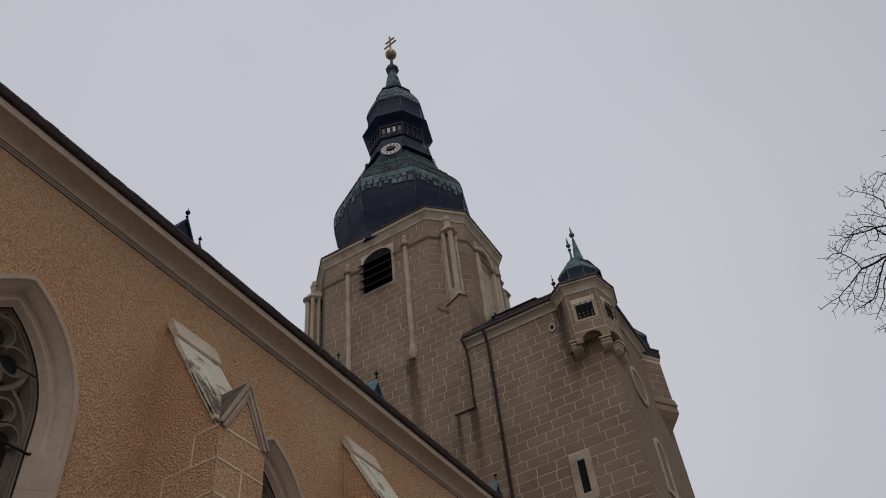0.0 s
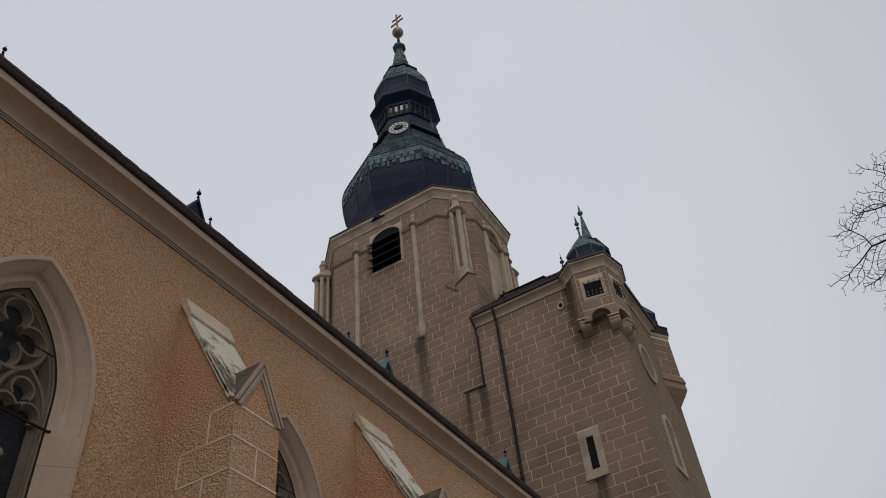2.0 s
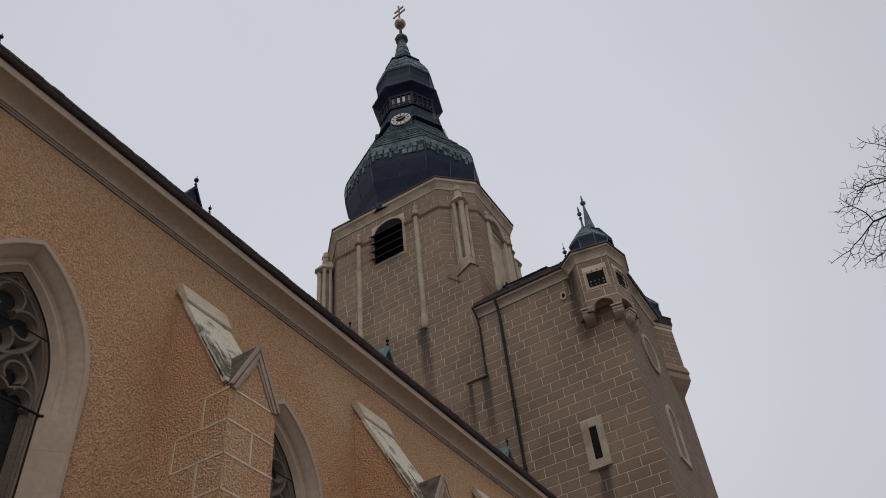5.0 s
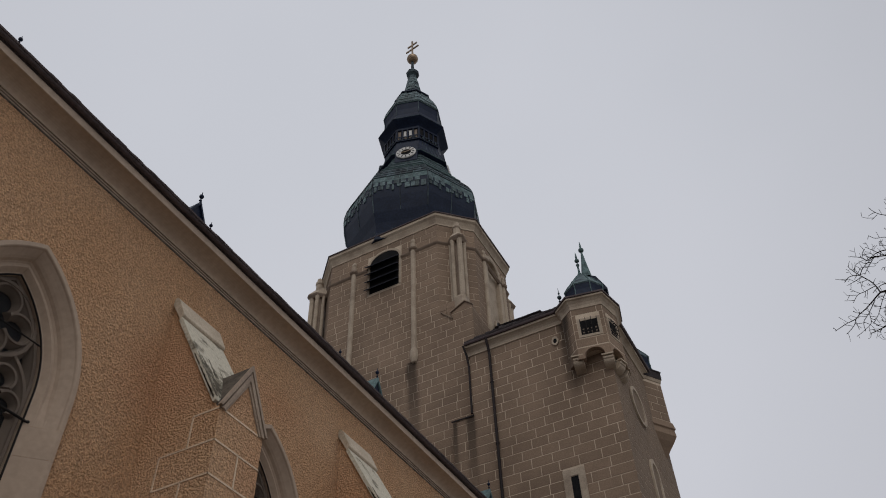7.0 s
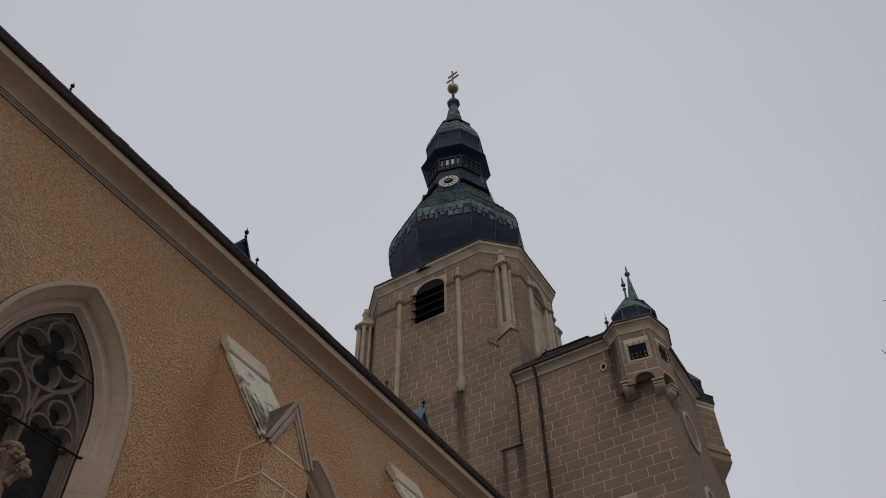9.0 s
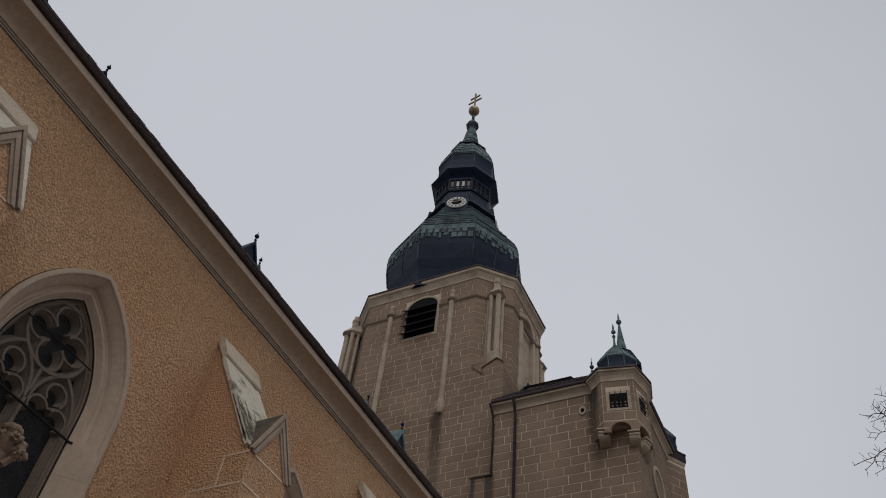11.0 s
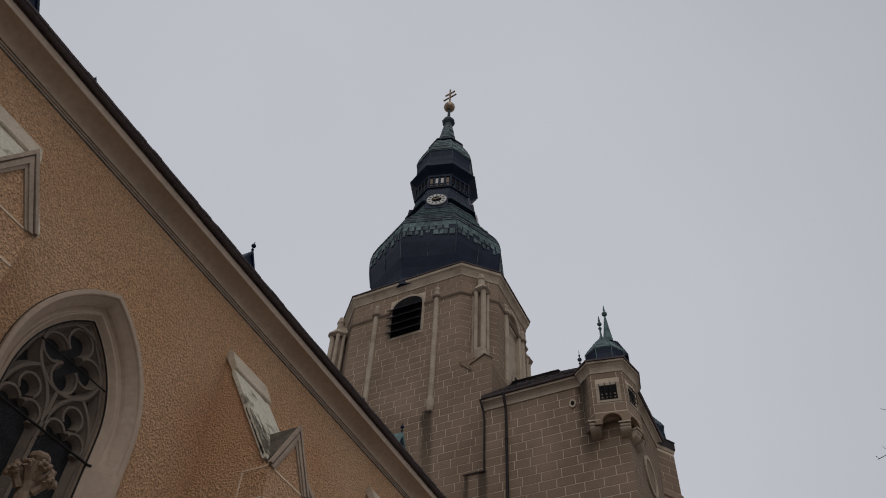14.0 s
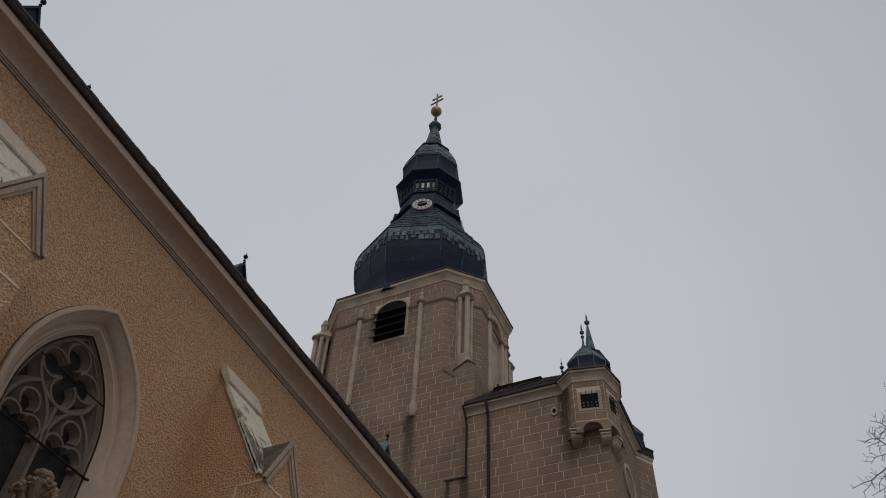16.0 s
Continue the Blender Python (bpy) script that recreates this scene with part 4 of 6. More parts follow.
def sheets(rows, cols, mat, parent, dz, turn=TURN8, gap=1.0):
    """Copper sheets, proud of the slope, on all eight sides between the given (corner radius, z) rows."""
    pts = [Vector((r, z)) for r, z in rows]
    lens = [0]
    for a, b in zip(pts, pts[1:]):
        lens.append(lens[-1] + (b - a).length)

    def at(s):
        for i in range(len(pts) - 1):
            if s <= lens[i + 1] + 1e-6:
                return pts[i].lerp(pts[i + 1], (s - lens[i]) / (lens[i + 1] - lens[i]))
        return pts[-1]

    count = max(1, round(lens[-1] / dz))
    c, t = math.cos(radians(22.5)), math.tan(radians(22.5))
    for i in range(count):
        p, q = at(lens[-1] * i / count + 0.022 * gap), at(lens[-1] * (i + 1) / count - 0.022 * gap)
        lag = 0.5 if i % 2 and cols > 2 else 0.0
        for j in range(cols + (1 if lag else 0)):
            bm = bmesh.new()
            f0, f1 = max(-1.0, -1 + 2 * (j - lag) / cols) + 0.024 * gap, min(1.0, -1 + 2 * (j + 1 - lag) / cols) - 0.024 * gap
            lift = 0.03 if i % 2 else 0.022
            lo = [(p.x * c * t * f0, -(p.x * c + lift + 0.012), p.y), (p.x * c * t * f1, -(p.x * c + lift + 0.012), p.y), (q.x * c * t * f1, -(q.x * c + lift), q.y), (q.x * c * t * f0, -(q.x * c + lift), q.y)]
            hi = [(x, y + 0.05, z) for x, y, z in lo]
            loft(bm, [hi, lo], True, False, True)
            me = mesh_of(bm, mat)
            for k in range(8):
                # a few sheets are lost or blackened
                if mat is GREENSHEET and loss.random() < 0.08:
                    continue
                place("copper_sheet", me, parent, Matrix.Translation((TX, TY, 0)) @ pose(0, 0, 0, 0, 0, turn + 22.5 + 45 * k))


backing = lathe(bmesh.new(), [(4.37, 39.30), (4.375, 39.32), (4.355, 39.42), (4.25, 39.97), (4.08, 40.43), (3.80, 40.91), (3.44, 41.46), (3.40, 41.47)], 8, TX, TY, TURN8, False, False)
part("ring_backing", backing, VERDIGRIS, onion, "bright verdigris showing between the sheets")
sheets([(4.38, 38.90), (4.36, 39.4), (4.29, 39.76)], 8, GREENSHEET, helm, 0.90, TURN8, 1.5)
sheets([(4.29, 39.82), (4.25, 39.95), (4.08, 40.42)], 4, PATINA, onion, 0.33, TURN8, 0.8)
sheets([(4.07, 40.46), (3.80, 40.90), (3.44, 41.42)], 4, PATINA, onion, 0.36, TURN8, 0.8)
sheets(UPPER[4:], 2, PATINA, onion, 0.72)
for k in range(8):
    # upright folds on the skirt
    for f in (-0.66, -0.33, 0.0, 0.33, 0.66):
        c, t = math.cos(radians(22.5)), math.sin(radians(22.5))
        bm = bmesh.new()
        tube(bm, [(r * t * f, -r * c - 0.01, z) for r, z in ((2.50, 44.14), (2.26, 44.55), (2.10, 45.0), (2.00, 45.5), (1.97, 45.85))], 0.022, 5)
        part("fold", bm, PATINA, skirt, "", Matrix.Translation((TX, TY, 0)) @ pose(0, 0, 0, 0, 0, TURN8 + 22.5 + 45 * k))
sheets([(0.70, 53.85), (0.52, 54.9), (0.36, 56.0)], 1, GREENSHEET, helm, 0.42)
sheets([(2.07, 50.40), (1.98, 50.9), (1.74, 51.6), (1.42, 52.35), (1.32, 52.58)], 3, GREENSHEET, helm, 0.5)
rnd = random.Random(21)
for k in range(8):
    for j in range(9):
        # green run-off streaks below the widest ring, each a thin scab of patina
        bm = bmesh.new()
        u = (-0.9 + 0.225 * j + rnd.uniform(-0.05, 0.05)) * 4.24 * math.sin(radians(22.5))
        w, ln, y = rnd.uniform(0.06, 0.16), rnd.uniform(0.15, 0.55), -4.365 * math.cos(radians(22.5))
        box(bm, u - w, u + w, y - 0.022, y + 0.05, 38.93 - ln, 38.93)
        part("patina_streak", bm, GREENSHEET, helm, "", Matrix.Translation((TX, TY, 0)) @ pose(0, 0, 0, 0, 0, TURN8 + 22.5 + 45 * k))

for k in range(18):
    # pale strips that paint the sky's reflection at the foot of the onion
    face, u = rnd.choice((-27.5, -27.5, 17.5)), rnd.uniform(-1.2, 1.3)
    w, ln, s0 = rnd.uniform(0.012, 0.035), rnd.uniform(0.12, 0.36), rnd.uniform(0.0, 0.34)
    c = math.cos(radians(22.5))
    lo, hi = Vector((3.82 * c + 0.114 * c * s0, 35.5 + s0)), Vector((3.82 * c + 0.114 * c * (s0 + ln), 35.5 + s0 + ln))
    bm = bmesh.new()
    loft(bm, [[(u - w, -p.x - 0.012, p.y), (u + w, -p.x - 0.012, p.y), (u + w, -p.x + 0.05, p.y), (u - w, -p.x + 0.05, p.y)] for p in (lo, hi)], True, True, True)
    part("patina_streak", bm, GREENSHEET, helm, "", Matrix.Translation((TX, TY, 0)) @ pose(0, 0, 0, 0, 0, face))
for k in range(8):
    # worn arrises of the upper onion
    a = radians(TURN8 + 45 * k)
    bm = bmesh.new()
    tube(bm, [(TX + r * math.sin(a), TY - r * math.cos(a), z) for r, z in ((2.04, 49.0), (2.04, 49.6), (2.12, 50.15), (2.10, 50.4), (1.99, 50.9), (1.75, 51.6), (1.41, 52.35), (1.26, 52.65))], 0.03, 5)
    part("seam", bm, PATINA, helm)

for r, z, w in ((2.125, 50.22, 0.040), (2.47, 48.02, 0.022), (3.47, 41.47, 0.055), (3.13, 42.02, 0.055), (2.85, 42.55, 0.052), (2.60, 43.08, 0.050), (2.42, 43.55, 0.046), (2.53, 44.06, 0.030)):
    # folded sheet edges round the helm
    bm = bmesh.new()
    ring = [(TX + r * math.sin(radians(TURN8 + 45 * k)), TY - r * math.cos(radians(TURN8 + 45 * k)), z) for k in range(9)]
    tube(bm, ring, w, 5)
    part("folded_edge", bm, VERDIGRIS if w > 0.025 else PATINA, helm, "greened folded sheet edge")

# clocks on upright panels before the skirt


def dial():
    bm = bmesh.new()
    lathe(bm, [(0.71, 0.0), (0.71, 0.06), (0.67, 0.085), (0.37, 0.085), (0.37, 0.05)], 36, 0, 0, 0, True, False)
    return bm


for bearing in (-72.5, 17.5, 107.5):
    ca = radians(bearing)
    cdir = Vector((math.sin(ca), -math.cos(ca), 0))
    cm = Matrix.Translation(Vector((TX, TY, 43.90)) + cdir * 2.38) @ pose(0, 0, 0, 83, 0, bearing) @ Matrix.Diagonal((0.92, 0.92, 1, 1))
    clock = part("clock", dial(), WHITE, tower, "white ring-shaped clock dial with dark hour bars", cm)
    bm = bmesh.new()
    lathe(bm, [(0.38, 0.02), (0.38, 0.055), (0.02, 0.06)], 24, 0, 0, 0, True, True)
    for k in range(12):
        c, s = math.cos(radians(30 * k)), math.sin(radians(30 * k))
        q = [(x * c - y * s, x * s + y * c) for x, y in ((-0.038, 0.44), (0.038, 0.44), (0.038, 0.62), (-0.038, 0.62))]
        loft(bm, [[(x, y, z) for x, y in q] for z in (0.084, 0.094)], True, False, True)
    part("clock_panel", box(bmesh.new(), -0.80, 0.80, -1.00, 1.45, -0.62, -0.02), OXIDE, clock, "dark copper panel behind the dial", cm)
    part("dial_marks", bm, BLACK, clock, "dark centre and hour bars of the dial", cm)
    bm = bmesh.new()
    for ang, ln, z in ((-62, 0.55, 0.10), (100, 0.36, 0.12)):
        c, s = math.cos(radians(ang)), math.sin(radians(ang))
        q = [(x * c - y * s, x * s + y * c) for x, y in ((-0.035, -0.12), (0.035, -0.12), (0.02, ln), (-0.02, ln))]
        loft(bm, [[(x, y, zz) for x, y in q] for zz in (z, z + 0.015)], True, True, True)
    part("pointer", bm, GILT, clock, "gilded clock pointers", cm)
# lights of the lantern: four on each side that is seen
for face in (17.5, 62.5, -27.5):
    fa = radians(face)
    d = Vector((math.sin(fa), -math.cos(fa), 0))
    m = Matrix.Translation(Vector((TX, TY, 0)) + d * 1.80) @ pose(0, 0, 0, 0, 0, face)
    for j in (-1.5, -0.5, 0.5, 1.5):
        bm = bmesh.new()
        box(bm, j * 0.37 - 0.14, j * 0.37 + 0.14, -0.05, 0.03, 46.1, 47.08)
        w = part("lantern_light", bm, BLACK, tower, "small dark lantern light", m)
        if face == 17.5:
            # added pale panels stand for the sky seen through the open lantern
            bm = bmesh.new()
            box(bm, j * 0.37 - 0.09, j * 0.37 + 0.09, -0.07, -0.045, 46.40, 46.96)
            part("pane", bm, WHITE if abs(j) < 1 else TRACERY, w, "added pale panel for the sky seen through the light", m)
            bm = bmesh.new()
            box(bm, j * 0.37 - 0.10, j * 0.37 + 0.10, -0.08, -0.045, 46.14, 46.28)
            part("pane", bm, TRACERY, w, "small pale lower pane", m)
    bm = bmesh.new()
    for j in range(-2, 3):
        box(bm, j * 0.37 - 0.045, j * 0.37 + 0.045, -0.10, 0.0, 45.95, 47.2)
    box(bm, -0.80, 0.80, -0.11, 0.0, 47.12, 47.26)
    box(bm, -0.80, 0.80, -0.11, 0.0, 46.29, 46.38)
    box(bm, -0.76, 0.76, -0.11, 0.0, 45.92, 46.03)
    part("lantern_frame", bm, OXIDE, tower, "dark timber frame of the lantern lights", m)
    for j in range(5):
        bm = bmesh.new()
        lathe(bm, [(0.03, 46.0), (0.06, 46.06), (0.03, 46.2)], 6, -0.5 + 0.25 * j, -0.13)
        part("baluster", bm, PATINA, tower, "", m)
# ball and double-barred cross
bm = bmesh.new()
ball(bm, (TX, TY, 59.05), 0.45, 1.0, 16, 10)
gb = part("gilt_ball", bm, GILT, tower, "gilded ball", smooth=True)
bm = bmesh.new()
box(bm, -0.055, 0.055, -0.055, 0.055, 59.5, 61.75)
for z, h in ((60.55, 0.62), (61.15, 0.46)):
    box(bm, -h, h, -0.05, 0.05, z - 0.06, z + 0.06)
part("cross", bm, GILT, gb, "gilded double-barred cross", Matrix.Translation((TX, TY, 0)) @ pose(0, 0, 0, 0, 0, -8))

# ---- stair tower ----
SX0, SX1, SY0, SY1, SZ = -12.15, -6.0, 26.70, 33.95, 24.25
stair = thing("stair_tower", (SX0 + SX1) / 2, (SY0 + SY1) / 2, 0, "lower grey-brown ashlar annex tower with corner oriels", "tower")
bm = bmesh.new()
box(bm, SX0, SX1, SY0, SY1, 0, SZ + 0.4)
part("wall", bm, MORTAR, stair, "pale jointing behind the annex blocks")


def srect(off=0.0):
    return [(SX0 - off, SY0 - off), (SX1 + off, SY0 - off), (SX1 + off, SY1 + off), (SX0 - off, SY1 + off)]


def seave(off=0.0):
    return [(SX0 - 0.10, SY0 - off), (SX1 + off, SY0 - off), (SX1 + off, SY1 + off), (SX0 - 0.10, SY1 + off)]


bm = bmesh.new()
band(bm, [(-0.05, SZ + 0.09), (0.055, SZ + 0.10), (0.055, SZ + 0.15), (0.03, SZ + 0.16), (0.035, SZ + 0.20), (0.06, SZ + 0.29), (0.12, SZ + 0.37), (0.20, SZ + 0.43), (0.26, SZ + 0.45), (0.26, SZ + 0.56), (-0.2, SZ + 0.60)], seave)
part("cornice", bm, TRIM, stair, "pale coved cornice of the annex")
bm = bmesh.new()
band(bm, [(0.20, SZ + 0.555), (0.34, SZ + 0.56), (0.37, SZ + 0.61), (0.37, SZ + 0.65), (0.0, SZ + 0.70)], seave)
part("gutter", bm, SHEET, stair, "dark box gutter")
# hipped tile roof in lapped courses
bm = bmesh.new()
rows, rings = 11, []
for i in range(rows):
    for f, lift in ((i / rows, 0.0), (i / rows, 0.07), ((i + 1) / rows, 0.02)):
        z = SZ + 0.66 + 3.80 * f + lift
        rings.append([(x if j in (1, 2) else SX0 - 0.08, y, z) for j, (x, y) in enumerate(srect(0.36 - 4.1 * f))])
loft(bm, rings, True, True, True)
part("roof", bm, DARKTILE, stair, "low hipped dark tiled roof")
rnd = random.Random(7)
bm = bmesh.new()
x = SX0 + 0.2
while x < SX1 - 1.2:
    w = rnd.uniform(0.16, 0.24)
    z = SZ + 0.66
    heap = 0.10 * max(0.0, 1 - abs(x + 10.2) / 0.6)
    up = rnd.uniform(0.13, 0.25) + heap
    loft(bm, [[(xx, SY0 - 0.35, z), (xx, SY0 - 0.36, z + up * 0.6), (xx, SY0 - 0.30, z + up), (xx, SY0 + 0.3, z + up + 0.48), (xx, SY0 + 0.3, z + 0.3)] for xx in (x, x + w)], True, True, True)
    x += w + rnd.uniform(0.0, 0.05)
for k in range(11):
    f = (k + 0.5) / 11
    x = SX0 + 0.1
    while x < SX1 - 4.1 * f - 0.3:
        w = rnd.uniform(0.2, 0.34)
        if rnd.random() < 0.4:
            y, z, up = SY0 - 0.36 + 4.1 * f, SZ + 0.66 + 3.80 * f, rnd.uniform(0.05, 0.10)
            loft(bm, [[(xx, y - 0.18, z - 0.18), (xx, y - 0.18 - up * 0.5, z - 0.18 + up), (xx, y + 0.16, z + 0.16 + 0.05), (xx, y + 0.16, z + 0.1)] for xx in (x, x + w)], True, True, True)
        x += w
part("eave_tiles", bm, DARKTILE, stair, "uneven row of tiles along the eave", kind="stuff")
bm = bmesh.new()
finial(bm, -7.78, 27.2, 25.84, 1.35)
ball(bm, (-7.78, 27.2, 26.52), 0.05)
tube(bm, [(-7.78, 27.2, 26.5), (-7.78, 27.2, 26.85)], [0.02, 0.008])
tube(bm, [(-7.78, 27.2, 25.3), (-7.78, 27.2, 25.75)], 0.03)
part("roof_finial", bm, PATINA, stair, "copper knob finial on the roof edge")

# slit window
bm = bmesh.new()
loft(bm, [[(x, y, z) for x, z in o] for y, o in ((SY0 + 0.01, ((-8.70, 15.66), (-7.84, 15.66), (-7.84, 17.54), (-8.70, 17.54))), (SY0 - 0.06, ((-8.70, 15.66), (-7.84, 15.66), (-7.84, 17.54), (-8.70, 17.54))), (SY0 - 0.06, ((-8.43, 15.92), (-8.10, 15.92), (-8.10, 17.27), (-8.43, 17.27))), (SY0 + 0.0, ((-8.39, 15.98), (-8.14, 15.98), (-8.14, 17.22), (-8.39, 17.22))))], True)
slit = part("slit_window", bm, TRIM, stair, "narrow slit window in a pale stone frame")
bm = bmesh.new()
box(bm, -8.42, -8.11, SY0 - 0.028, SY0 - 0.024, 15.93, 17.26)
part("dark_slit", bm, BLACK, slit, "dark opening of the slit")
bm = bmesh.new()
box(bm, -8.71, -7.83, SY0 - 0.10, SY0 + 0.0, 15.58, 15.68)
part("sill", bm, TRIM, slit)
# small oval loophole
bm = bmesh.new()
m = Matrix.Translation((-8.14, SY0 - 0.02, 23.55)) @ pose(0, 0, 0, 90, 0, 0)
lathe(bm, [(0.20, 0.0), (0.20, 0.06), (0.11, 0.05), (0.10, 0.0)], 20, 0, 0, 0, True, False)
hole = part("loophole", bm, TRIM, stair, "small oval loophole with a pale rim", m @ Matrix.Diagonal((0.75, 1.15, 1, 1)))
bm = bmesh.new()
lathe(bm, [(0.11, 0.0), (0.11, 0.035)], 16, 0, 0, 0, True, True)
part("dark_hole", bm, BLACK, hole, "", m @ Matrix.Diagonal((0.75, 1.15, 1, 1)))
# right flank: round window and lancet
bm = bmesh.new()
m = Matrix.Translation((SX1 + 0.02, 29.55, 21.2)) @ pose(0, 0, 0, 0, 90, 0)
lathe(bm, [(0.88, 0.0), (0.88, 0.07), (0.73, 0.07), (0.70, 0.0)], 28, 0, 0, 0, True, False)
rw = part("round_window", bm, TRIM, stair, "round window with a pale ring", m)
bm = bmesh.new()
lathe(bm, [(0.75, 0.0), (0.75, 0.02)], 28, 0, 0, 0, True, True)
part("infill", bm, SHADED_BLOCK, rw, "stone-coloured blind infill", m)


def lancet(g):
    top = [(29.72 + (0.42 + g) * math.cos(a), 18.0 + (0.55 + g) * math.sin(a)) for a in [math.pi * i / 10 for i in range(11)]]
    return [(29.72 + 0.42 + g, 16.4 - g)] + top + [(29.72 - 0.42 - g, 16.4 - g)]


bm = bmesh.new()
loft(bm, [[(x, y, z) for y, z in lancet(g)] for g, x in ((0.2, SX1 + 0.0), (0.2, SX1 + 0.08), (0.02, SX1 + 0.08), (0.0, SX1 + 0.03))], True)
lw = part("arched_window", bm, TRIM, stair, "narrow arched window with a pale frame")
bm = bmesh.new()
bm.faces.new([bm.verts.new((SX1 + 0.033, y, z)) for y, z in lancet(0.01)])
part("infill", bm, SHADED_BLOCK, lw, "stone-coloured blind infill of the window")

# downpipes
for pts in ([(-11.18, SY0 - 0.32, 24.85), (-11.16, SY0 - 0.26, 24.55), (-11.15, SY0 - 0.12, 24.1), (-11.15, SY0 - 0.12, 12.0), (-11.15, SY0 - 0.12, 0.0)],
            [(-12.30, SY0 - 0.34, 24.80), (-12.22, SY0 - 0.15, 24.3), (-12.20, SY0 - 0.06, 23.8), (-12.20, SY0 - 0.06, 21.35)]):
    bm = bmesh.new()
    tube(bm, pts, 0.065 if pts[0][0] > -12 else 0.05, 8)
    pipe = part("downpipe", bm, PIPE, stair, "dark sheet-metal downpipe")
    for z in (22.5, 19.5, 16.5, 13.5):
        if pts[0][0] > -12:
            bm = bmesh.new()
            lathe(bm, [(0.07, z), (0.085, z + 0.01), (0.085, z + 0.06), (0.07, z + 0.07)], 8, -11.15, SY0 - 0.12, 0, True, True)
            part("pipe_clip", bm, PIPE, pipe)

# corner buttress of the tower beside the annex
bm = bmesh.new()
slab(bm, [(26.72, 0), (26.72, 21.28), (27.3, 21.55), (27.3, 0)], "x", -13.15, SX0)
cb = part("corner_buttress", bm, MORTAR, tower, "flat corner buttress with a sloped ledge")
bm = bmesh.new()
slab(bm, [(26.66, 21.25), (26.66, 21.31), (27.28, 21.60), (27.28, 21.54)], "x", -13.20, SX0)
part("ledge", bm, PIPE, cb, "dark weathered ledge")

# oriels on corbels: eight-sided with a broad front
OX, OY = -6.70, 27.30
PLAN = [(-0.62, -1.22), (0.68, -1.20), (1.13, -0.16), (1.10, 0.70), (0.58, 1.16), (-0.62, 1.20), (-1.22, 0.60), (-1.08, -0.70)]


def grown(poly, off):
    """A convex outline moved outwards by off on every side."""
    out = []
    n = len(poly)
    for i in range(n):
        p, q, r = (Vector(poly[(i + d) % n]) for d in (-1, 0, 1))
        d0, d1 = (q - p).normalized(), (r - q).normalized()
        n0, n1 = Vector((d0.y, -d0.x)), Vector((d1.y, -d1.x))
        mid = (n0 + n1).normalized()
        out.append(tuple(q + mid * (off / mid.dot(n0))))
    return out


